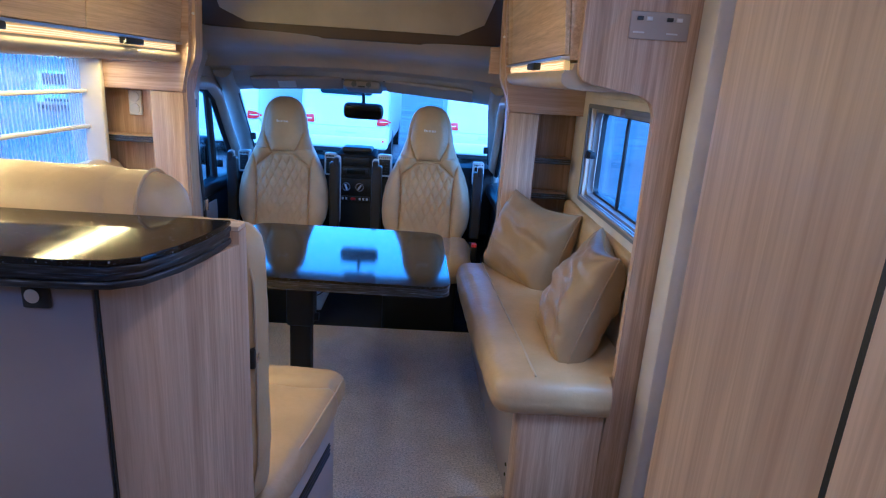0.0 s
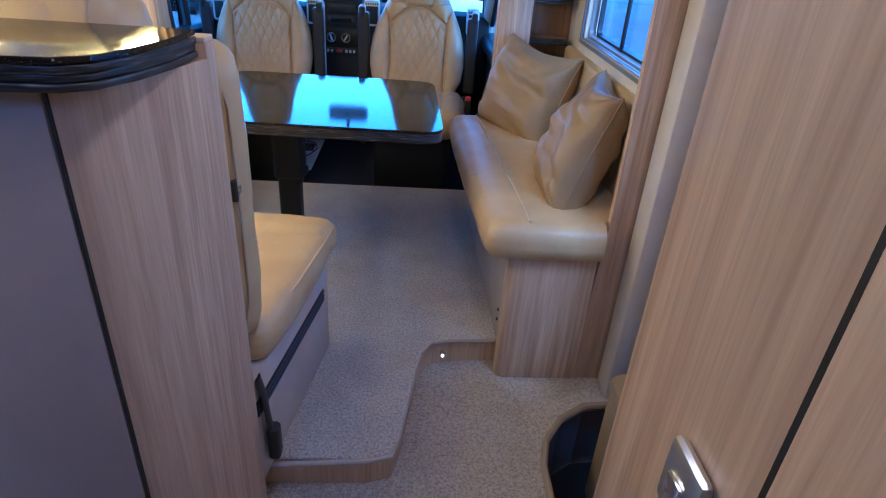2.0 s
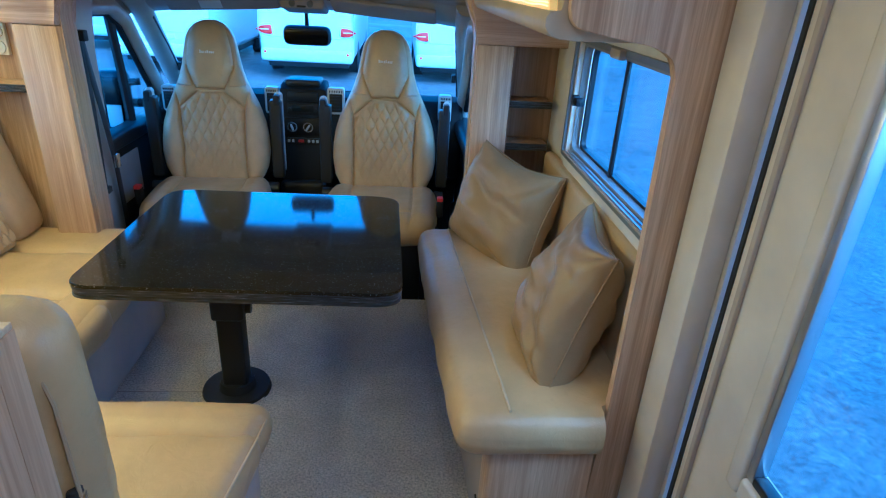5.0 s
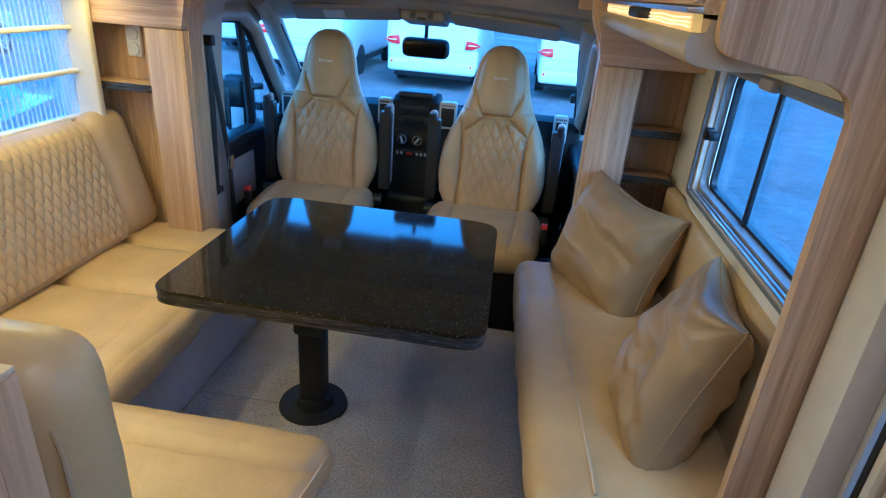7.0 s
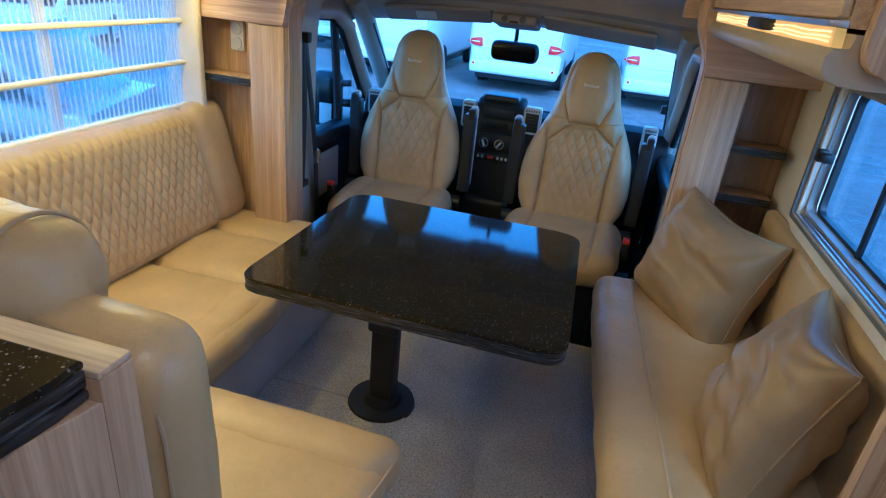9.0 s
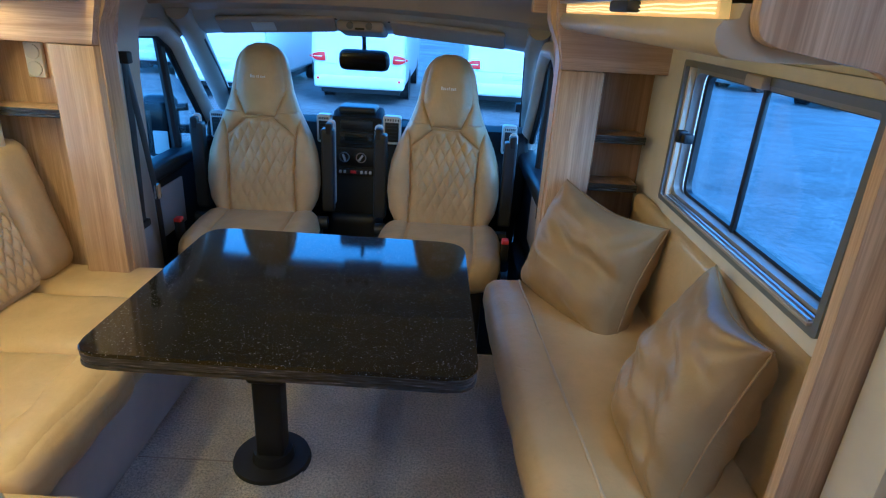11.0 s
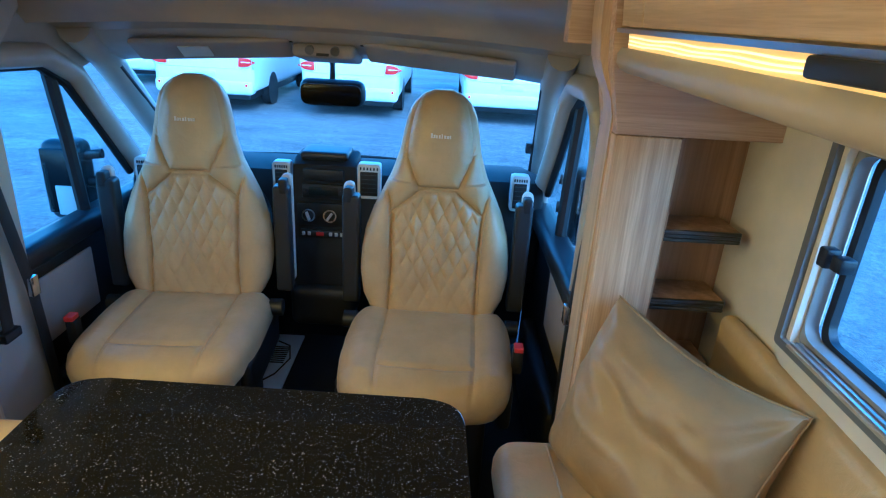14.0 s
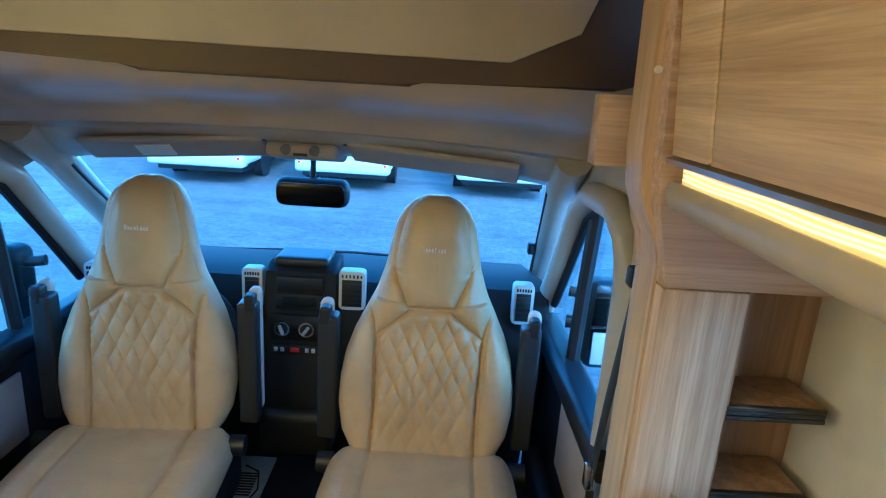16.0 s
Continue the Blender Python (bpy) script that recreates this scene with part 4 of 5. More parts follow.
def locker(name, flip, y0, y1, splits, watts_label):
    """An overhead locker with doors, a light strip in its lower rail and a curved underside."""
    l = thing(name, (flip(0.65), (y0 + y1) / 2, 1.40), watts_label, "locker")
    carc = [(0.462, 1.462), (0.44, 1.72), (0.432, 1.998), (0.843, 1.998), (0.843, 1.462)]
    part("carcass", prism([(flip(x + 0.012), z) for x, z in carc], "y", y0, y1, 0.0), OAK_Y_LIT, l)
    marks = [y0, *splits, y1]
    for a, b in zip(marks, marks[1:]):
        door = part("door", prism([(flip(x), z) for x, z in [(0.456, 1.475), (0.434, 1.72), (0.426, 1.985), (0.444, 1.985), (0.452, 1.72), (0.474, 1.475)]], "y", a + 0.003, b - 0.003, 0.004), OAK_Y_LIT, l, "pale wood locker door")
        if b - a > 0.3:
            part("handle", box(*sorted((flip(0.440), flip(0.475))), (a + b) / 2 - 0.15, (a + b) / 2 - 0.01, 1.440, 1.462, 0.005), DARK, door, "dark grip in the light strip")
    part("rail", prism([(flip(x), z) for x, z in [(0.449, 1.462), (0.447, 1.470), (0.48, 1.474), (0.48, 1.462)]], "y", y0 + 0.002, y1 - 0.002, 0.002), ALU, l, "aluminium rail")
    part("light_strip", prism([(flip(x), z) for x, z in [(0.468, 1.434), (0.466, 1.461), (0.482, 1.461), (0.484, 1.434)]], "y", y0 + 0.03, y1 - 0.03, 0.002), LED, l, "glowing warm light strip")
    for i, z in enumerate((1.441, 1.447, 1.454)):
        part("strip_line", tube([(flip(0.4655), y0 + 0.04 + (y1 - y0 - 0.08) * k / 40, z + 0.0011 * math.sin(k * 0.8 + i * 0.7)) for k in range(41)], 0.0015, 5), LED_LINE, l)
    under = [(0.464, 1.434), (0.456, 1.422), (0.457, 1.404), (0.466, 1.391), (0.484, 1.384), (0.52, 1.382), (0.62, 1.384), (0.74, 1.391), (0.843, 1.402), (0.843, 1.455), (0.486, 1.455), (0.486, 1.434)]
    part("underside", prism([(flip(x), z) for x, z in under], "y", y0 + 0.001, y1 - 0.001, 0.002), UNDER, l, "cream moulded underside")
    return l


locker("overhead_locker", lambda x: x, 1.832, 3.066, [2.93], "pale wood overhead locker with a lit strip below its doors")
left_lock = locker("overhead_locker", lambda x: -0.575 - x * 1.0 - max(0, x - 0.48) * 0.2, 0.6, 2.945, [1.42, 2.20], "long pale wood overhead locker with a lit strip")


# ---- drop-down bed over the cab ----
def bed():
    b = thing("drop_down_bed", (-0.32, 3.30, 1.56), "raised bed over the cab with a brown front and pale panel", "bed")
    part("frame", prism([(-1.10, 2.0), (-1.09, 1.585), (-1.04, 1.572), (-0.50, 1.564), (-0.468, 1.548), (0.035, 1.549), (0.056, 1.564), (0.42, 1.564), (0.46, 1.575), (0.47, 2.0)], "y", 3.29, 3.34, 0.006), BROWN, b, "dark brown front panel")
    part("panel", prism([(-0.84, 1.603), (0.22, 1.603), (0.345, 1.66), (0.40, 1.80), (0.40, 2.0), (-1.02, 2.0), (-1.02, 1.80), (-0.97, 1.66)], "y", 3.282, 3.291, 0.004), LINING, b, "pale lining panel")
    part("underside", box(-1.10, 0.47, 3.34, 4.2, 1.60, 1.63, 0.004), BROWN, b)


bed()


# ---- cab ----
CX = -0.345


def cab_shell():
    # header moulding: swept across the cab, bowed forward in the middle
    def sweep(name, profile, mat, label, n=28, x0=-1.30, x1=0.61):
        own = bmesh.new()
        rows = []
        for i in range(n + 1):
            x = x0 + (x1 - x0) * i / n
            k = 1 - ((x - CX) / 0.95) ** 2
            rows.append([own.verts.new((x, y + by * k, z + bz * k)) for y, z, by, bz in profile])
        for A, B in zip(rows, rows[1:]):
            for j in range(len(profile)):
                own.faces.new((A[j], A[(j + 1) % len(profile)], B[(j + 1) % len(profile)], B[j]))
        own.faces.new(rows[0])
        own.faces.new(rows[-1][::-1])
        return single(name, own, mat, label, "moulding", kind="structure")

    sweep("cab_header", [(3.30, 1.60, 0, 0), (3.36, 1.54, 0, 0.0), (3.62, 1.47, 0, 0.03), (3.78, 1.425, 0.02, 0.04), (3.81, 1.395, 0.02, 0.04), (3.835, 1.372, 0.02, 0.04), (3.86, 1.372, 0.02, 0.04), (3.87, 1.392, 0.02, 0.04), (3.91, 1.385, 0.03, 0.045), (4.02, 1.34, 0.05, 0.05), (4.10, 1.42, 0.05, 0.06), (4.05, 1.62, 0.0, 0.0)], HEADER_UP, "beige moulded header over the cab")
    sweep("windscreen_header", [(4.00, 1.36, 0.05, 0.05), (4.06, 1.30, 0.06, 0.05), (4.08, 1.285, 0.06, 0.06), (4.12, 1.255, 0.07, 0.06), (4.22, 1.222, 0.10, 0.065), (4.27, 1.235, 0.10, 0.065), (4.24, 1.30, 0.10, 0.065), (4.10, 1.40, 0.08, 0.05)], HEADER, "grey-beige roof lining above the windscreen")
    single("header_panel", box(0.385, 0.50, 3.24, 3.296, 1.43, 1.56, 0.004), OAK_X, "small pale wood panel closing the header end", "panel", kind="structure")
    single("cab_roof", box(-1.35, 0.66, 3.30, 4.5, 1.62, 1.66, 0), HEADER, "roof over the cab", "ceiling", kind="structure")
    for s, name in ((-1, "left"), (1, "right")):
        v = thing("sun_visor", (CX + s * 0.40, 4.15, 1.28), "grey-blue padded sun visor folded up", "sun visor")
        m = pose(CX + s * 0.43, 4.15, 1.302, -29, s * 3.5, s * -7)
        part("flap", soft(-0.29, 0.29, -0.085, 0.06, -0.012, 0.012, 0.012, 14, 0, 0.0, 0, m), VINYL, v)
        part("hinge", rod(m @ Vector((-s * 0.30, -0.07, 0.0)), m @ Vector((-s * 0.26, -0.07, 0.0)), 0.009, 10), DARK, v)
        if s < 0:
            part("sticker", box(-0.12, -0.01, -0.06, 0.02, -0.0175, -0.0135, 0, m=m), WHITE, v)
    con = thing("roof_console", (CX, 4.17, 1.30), "grey overhead console with map lights", "console")
    part("body", soft(CX - 0.13, CX + 0.11, 4.10, 4.34, 1.298, 1.35, 0.02, 10, 0, 0, 0, Matrix.Translation((0, 4.1, 1.3)) @ Matrix.Rotation(radians(-9), 4, "X") @ Matrix.Translation((0, -4.1, -1.3))), VINYL, con)
    part("switch_bar", box(CX - 0.035, CX + 0.012, 4.098, 4.104, 1.304, 1.314, 0.002), DARK, con)
    for x in (CX - 0.06, CX + 0.035):
        part("map_light", rod((x, 4.112, 1.326), (x, 4.097, 1.322), 0.017, 18), TRACK, con)
    mi = thing("rear_view_mirror", (CX - 0.02, 4.33, 1.1), "black rear view mirror on the windscreen", "mirror")
    part("housing", soft(-0.505, -0.228, 4.31, 4.40, 1.082, 1.192, 0.038, 12, 0.0, 0.0, 0, Matrix.Translation((0, 4.31, 1.14)) @ Matrix.Rotation(radians(4), 4, "X") @ Matrix.Translation((0, -4.31, -1.14))), BLACK, mi)
    part("glass", prism(rounded_poly([(-0.492, 1.095), (-0.241, 1.095), (-0.241, 1.18), (-0.492, 1.18)], 0.03), "y", 4.3035, 4.3115, 0.001, m=Matrix.Translation((0, 4.31, 1.14)) @ Matrix.Rotation(radians(4), 4, "X") @ Matrix.Translation((0, -4.31, -1.14))), MIRROR, mi)
    part("stem", tube([(-0.37, 4.36, 1.16), (-0.37, 4.37, 1.21), (-0.375, 4.40, 1.26)], 0.012, 10), BLACK, mi)
    # windscreen: a bowed sheet
    ws = thing("windscreen", (CX, 4.7, 0.7), "large raked windscreen", "windscreen", kind="structure")
    own = bmesh.new()
    rows = []
    for j in range(9):
        v = j / 8
        row = []
        for i in range(21):
            u = 2 * i / 20 - 1
            hx = 0.97 - 0.11 * v
            y = (4.98 + 0.10 * (1 - u * u)) * (1 - v) + (4.24 + 0.11 * (1 - u * u)) * v
            z = 0.69 * (1 - v) + (1.225 + 0.065 * (1 - u * u)) * v
            row.append(own.verts.new((CX + u * hx, y, z)))
        rows.append(row)
    for A, B in zip(rows, rows[1:]):
        for k in range(20):
            own.faces.new((A[k], A[k + 1], B[k + 1], B[k]))
    part("pane", own, GLASS, ws)
    for s in (-1, 1):
        px = lambda v: CX + s * (0.97 - 0.11 * v)
        part("pillar", tube([(px(-0.35) + s * 0.05, 5.22, 0.50), (px(0) + s * 0.03, 4.97, 0.69), (px(0.5) + s * 0.03, 4.60, 0.96), (px(1) + s * 0.025, 4.20, 1.25), (px(1) + s * 0.01, 4.0, 1.36)], 0.058, 12), HEADER, ws, "pale pillar trim")
        part("seal", tube([(px(0) - s * 0.03, 4.955, 0.69), (px(0.5) - s * 0.022, 4.59, 0.96), (px(1) - s * 0.018, 4.22, 1.215)], 0.010, 8), BLACK, ws)
        part("clip", box(px(0.35) - s * 0.05 - 0.015, px(0.35) - s * 0.05 + 0.015, 4.66, 4.70, 0.86, 0.91, 0.004), BLACK, ws)
    part("wiper", tube([(-1.05, 5.0, 0.70), (-0.7, 5.055, 0.70), (-0.3, 5.085, 0.70), (0.2, 5.06, 0.695)], 0.008, 6), BLACK, ws)


def cab_side(s, name):
    """A cab side wall with its door, window, quarter light and belt post. s: -1 left, 1 right."""
    X = CX + s * 0.925
    o = 0.075 if s > 0 else 0.0
    d = thing(name, (X, 3.9, -0.2), "cab door with dark trim, pale lower panel and a quarter light", "door", kind="structure")

    def bx(o0, o1, *rest, **kw):
        a, b = sorted((X + s * o0, X + s * o1))
        return box(a, b, *rest, **kw)

    def pr(poly, o0, o1, r=0.004):
        return prism(poly, "x", *sorted((X + s * o0, X + s * o1)), r)

    part("upper_frame", tube([(X, 3.50, 0.66), (X, 3.50, 1.10), (X - s * 0.01, 3.53, 1.23), (X - s * 0.02, 3.62, 1.285), (X - s * 0.02, 3.86, 1.275), (X - s * 0.01, 4.03, 1.20), (X, 4.22, 0.99), (X, 4.42, 0.76), (X, 4.50, 0.62)], 0.040, 12), HEADER, d, "pale door frame trim")
    part("seal", tube([(X + s * 0.02, 3.54, 0.66), (X + s * 0.02, 3.54, 1.10), (X + s * 0.01, 3.57, 1.21), (X, 3.64, 1.25), (X, 3.85, 1.24), (X + s * 0.01, 4.0, 1.165), (X + s * 0.02, 4.19, 0.96), (X + s * 0.02, 4.37, 0.74)], 0.016, 8), BLACK, d)
    part("divider", tube([(X + s * 0.02, 3.925, 1.24), (X + s * 0.02, 3.97, 0.95), (X + s * 0.02, 4.0, 0.66)], 0.024, 8), BLACK, d, "black quarter light bar")
    part("pane", pr([(3.50, 0.64), (4.45, 0.64), (4.22, 1.0), (4.0, 1.21), (3.85, 1.28), (3.62, 1.28), (3.50, 1.2)], 0.03, 0.035, 0), GLASS, d)
    part("ledge", soft(*sorted((X - s * 0.05, X + s * 0.06)), 3.42, 4.45, 0.60, 0.685, 0.03, 20, 0, 0), NAVY, d, "dark ledge below the window")
    part("lower_trim", bx(0.0, 0.06, 3.36, 4.6, -0.22, 0.62, 0.01), BLACK, d)
    part("inlay", bx(-0.012, 0.0, 3.56, 3.95, 0.30, 0.545, 0.008), VINYL, d, "pale blue-grey door inlay")
    part("pocket", soft(*sorted((X - s * 0.06, X + s * 0.01)), 3.5, 4.25, -0.16, 0.18, 0.03, 14, 0, 0), DARK, d)
    post = [(3.225, -0.2), (3.52, -0.2), (3.50, 0.6), (3.50, 1.1), (3.54, 1.30), (3.7, 1.42), (3.7, 1.62), (3.225, 1.62)]
    part("belt_post", pr(post, o - 0.085, 0.10, 0.012), HEADER, d, "pale lined belt post")
    roofside = [(3.5, 1.28), (3.9, 1.27), (4.06, 1.20), (4.25, 1.24), (4.25, 1.66), (3.5, 1.66)]
    part("roof_side", pr(roofside, 0.0, 0.10, 0.01), HEADER, d)
    single("cab_wall", box(*sorted((X + s * 0.10, X + s * 0.14)), 3.22, 3.5, -0.3, 1.66, 0), HEADER, "outer skin behind the belt post", "wall", kind="structure")
    b = thing("seat_belt", (X - s * 0.03, 3.36, 0.5), "black cab seat belt hanging from the door post", "seat belt")
    bxm = X + s * (o - 0.105)
    part("anchor", bx(o - 0.13, o - 0.085, 3.345, 3.385, 1.16, 1.205, 0.006), BLACK, b)
    part("strap", tube([(bxm, 3.365, 1.18), (bxm - s * 0.005, 3.35, 0.9), (bxm, 3.335, 0.52)], 0.024, 8, None, 0.16), BLACK, b)
    part("strap", tube([(bxm, 3.37, 1.16), (bxm - s * 0.012, 3.41, 0.85), (bxm - s * 0.012, 3.45, 0.62), (bxm, 3.49, 0.2), (bxm, 3.52, -0.15)], 0.024, 8, None, 0.16), BLACK, b)
    part("tongue", bx(o - 0.135, o - 0.11, 3.43, 3.465, 0.585, 0.65, 0.004), CHROME, b)
    part("end_plate", bx(o - 0.12, o - 0.085, 3.30, 3.37, 0.49, 0.52, 0.004), BLACK, b)
    m = thing("door_mirror", (X + s * 0.2, 4.13, 0.8), "black door mirror with a pale repeater lamp", "mirror")
    part("housing", soft(*sorted((X + s * 0.09, X + s * 0.25)), 4.12, 4.25, 0.58, 0.92, 0.04, 10, 0, 0), NAVY, m)
    part("glass", bx(0.105, 0.235, 4.105, 4.122, 0.62, 0.89, 0.01), MIRROR, m)
    part("repeater", bx(0.11, 0.19, 4.098, 4.108, 0.615, 0.74, 0.006), SILVER, m)
    part("arm", rod((X + s * 0.03, 4.2, 0.74), (X + s * 0.12, 4.18, 0.74), 0.025, 12), BLACK, m)
    part("arm", rod((X + s * 0.03, 4.2, 0.86), (X + s * 0.12, 4.18, 0.85), 0.02, 12), BLACK, m)


def dashboard():
    d = thing("dashboard", (CX, 4.6, -0.2), "dark dashboard with a centre stack and silver-framed vents", "dashboard")
    prof = [(4.36, 0.30), (4.30, 0.50), (4.33, 0.72), (4.38, 0.785), (4.50, 0.80), (5.05, 0.70), (5.2, 0.5), (5.2, -0.2), (4.62, -0.2), (4.6, 0.2)]
    part("body", prism(prof, "x", -1.27, 0.58, 0.03, 4), DASH, d)
    stack = [(4.26, 0.52), (4.285, 0.84), (4.33, 0.868), (4.47, 0.872), (4.5, 0.75), (4.5, 0.10), (4.24, 0.15), (4.22, 0.30), (4.24, 0.50)]
    part("console", prism(stack, "x", -0.535, -0.262, 0.02, 4), DASH, d)
    part("lower_box", soft(-0.545, -0.255, 4.18, 4.45, 0.10, 0.30, 0.04, 10, 0, 0), BLACK, d)
    part("top_tray", soft(-0.505, -0.295, 4.30, 4.47, 0.855, 0.892, 0.016, 10, 0, 0), DARK, d)
    part("slot", box(-0.485, -0.31, 4.264, 4.30, 0.775, 0.825, 0.004), BLACK, d)
    radio = part("radio", box(-0.49, -0.305, 4.262, 4.29, 0.695, 0.76, 0.004), BLACK, d)
    part("display", box(-0.46, -0.335, 4.258, 4.264, 0.712, 0.748, 0.002), DARKGLASS, radio)
    for x in (-0.475, -0.32):
        part("radio_knob", rod((x, 4.262, 0.727), (x, 4.250, 0.727), 0.009, 14), DARK, radio)
    part("heater_panel", prism(rounded_poly([(-0.515, 0.57), (-0.28, 0.57), (-0.28, 0.675), (-0.515, 0.675)], 0.018), "y", 4.258, 4.275, 0.003), BLACK, d)
    for x in (-0.462, -0.368):
        dial = part("dial", rod((x, 4.262, 0.622), (x, 4.244, 0.622), 0.030, 28), CHROME, d, "silver-ringed heater dial")
        part("dial_face", rod((x, 4.246, 0.622), (x, 4.240, 0.622), 0.023, 26), BLACK, dial)
        part("dial_grip", box(x - 0.006, x + 0.006, 4.226, 4.242, 0.602, 0.642, 0.004, m=Matrix.Translation((x, 0, 0.622)) @ Matrix.Rotation(radians(35 if x > -0.4 else -20), 4, "Y") @ Matrix.Translation((-x, 0, -0.622))), SILVER, dial)
    part("switch_panel", box(-0.50, -0.295, 4.243, 4.26, 0.522, 0.555, 0.004), DARK, d)
    for i, x in enumerate((-0.485, -0.46, -0.412, -0.365, -0.34, -0.315)):
        part("hazard_switch" if i == 2 else "switch", box(x - (0.017 if i == 2 else 0.007), x + (0.017 if i == 2 else 0.007), 4.238, 4.246, 0.53, 0.547, 0.002), glow_red if i == 2 else SILVER, d)
    for x0, x1, z0, z1 in ((-0.622, -0.545, 0.69, 0.845), (-0.252, -0.152, 0.70, 0.855), (0.42, 0.50, 0.68, 0.84), (-1.22, -1.14, 0.68, 0.83)):
        v = part("vent", prism(rounded_poly([(x0, z0), (x1, z0), (x1, z1), (x0, z1)], 0.014), "y", 4.285, 4.34, 0.006), SILVER, d, "silver-framed air vent")
        part("grille", box(x0 + 0.012, x1 - 0.012, 4.279, 4.30, z0 + 0.014, z1 - 0.034, 0.002), BLACK, v)
        for k in range(5):
            zz = z0 + 0.03 + k * (z1 - z0 - 0.078) / 4
            part("fin", box(x0 + 0.014, x1 - 0.014, 4.276, 4.281, zz - 0.002, zz + 0.002, 0), DARK, v)
        for k in range(6):
            xx = x0 + 0.014 + k * (x1 - x0 - 0.028) / 5
            part("slit", box(xx - 0.003, xx + 0.003, 4.282, 4.288, z1 - 0.026, z1 - 0.014, 0), DARK, v)
    w = thing("steering_wheel", (-0.80, 4.2, 0.6), "black steering wheel behind the seat", "steering wheel")
    m = pose(-0.80, 4.16, 0.60, 62, 0, 0)
    part("rim", tube([m @ Vector((0.19 * math.cos(t), 0.19 * math.sin(t), 0)) for t in (2 * math.pi * k / 36 for k in range(37))], 0.016, 10), BLACK, w)
    part("hub", soft(-0.07, 0.07, -0.06, 0.06, -0.03, 0.02, 0.02, 8, 0, 0, 0, m), DARK, w)
    for a in (0, 180, 270):
        c, s_ = math.cos(radians(a)), math.sin(radians(a))
        part("spoke", tube([m @ Vector((0.05 * c, 0.05 * s_, 0)), m @ Vector((0.18 * c, 0.18 * s_, 0))], 0.014, 8), DARK, w)
    part("column", rod(m @ Vector((0, 0, -0.03)), (-0.80, 4.42, 0.5), 0.035, 14), BLACK, w)
    p = thing("foot_plate", (-0.66, 4.26, -0.2), "pale ribbed foot plate on the cab floor", "foot plate")
    part("plate", box(-0.75, -0.58, 3.95, 4.58, -0.20, -0.185, 0.004), WHITE, p)
    for k in range(9):
        part("rib", box(-0.715, -0.625, 4.30 + 0.018 * k, 4.308 + 0.018 * k, -0.186, -0.182, 0), DARK, p)
    cable = single("cable", tube([(-0.70, 4.5, -0.181), (-0.63, 4.46, -0.181), (-0.60, 4.34, -0.181), (-0.64, 4.2, -0.181), (-0.70, 4.12, -0.181), (-0.72, 4.02, -0.181)], 0.004, 6), BLACK, "thin black cable lying on the foot plate", "cable")
    return d


glow_red = plastic("red_switch", (0.6, 0.03, 0.03), 0.4)
cab_shell()
cab_side(-1, "cab_door")
cab_side(1, "cab_door")
dashboard()


# ---- swivelled cab seats ----
HW = [(0.36, 0.205), (0.40, 0.245), (0.46, 0.275), (0.54, 0.288), (0.62, 0.285), (0.70, 0.272), (0.78, 0.245), (0.85, 0.212), (0.92, 0.178), (1.0, 0.152), (1.08, 0.138), (1.14, 0.124), (1.18, 0.102), (1.205, 0.072), (1.222, 0.03)]


HEAD_SEAM = [(0.0, 0.884), (0.073, 0.884), (0.095, 0.935), (0.117, 0.985), (0.120, 1.03), (0.113, 1.09), (0.102, 1.14), (0.088, 1.19), (0.07, 1.23)]
SIDE_SEAM = [(0.205, 0.905), (0.190, 0.865), (0.177, 0.825), (0.168, 0.77), (0.163, 0.6), (0.166, 0.45), (0.172, 0.36)]
QUILT_SEAM = [(0.0, 0.872), (0.066, 0.872), (0.168, 0.785)]
NECK_SEAM = [(0.111, 0.992), (0.130, 1.012), (0.16, 1.02)]


def seam_gap(x, z, line):
    """Distance from a point to a seam line."""
    best = 9.0
    for (ax, az), (bx_, bz) in zip(line, line[1:]):
        dx, dz = bx_ - ax, bz - az
        k = min(1.0, max(0.0, ((x - ax) * dx + (z - az) * dz) / (dx * dx + dz * dz)))
        best = min(best, math.hypot(x - ax - k * dx, z - az - k * dz))
    return best


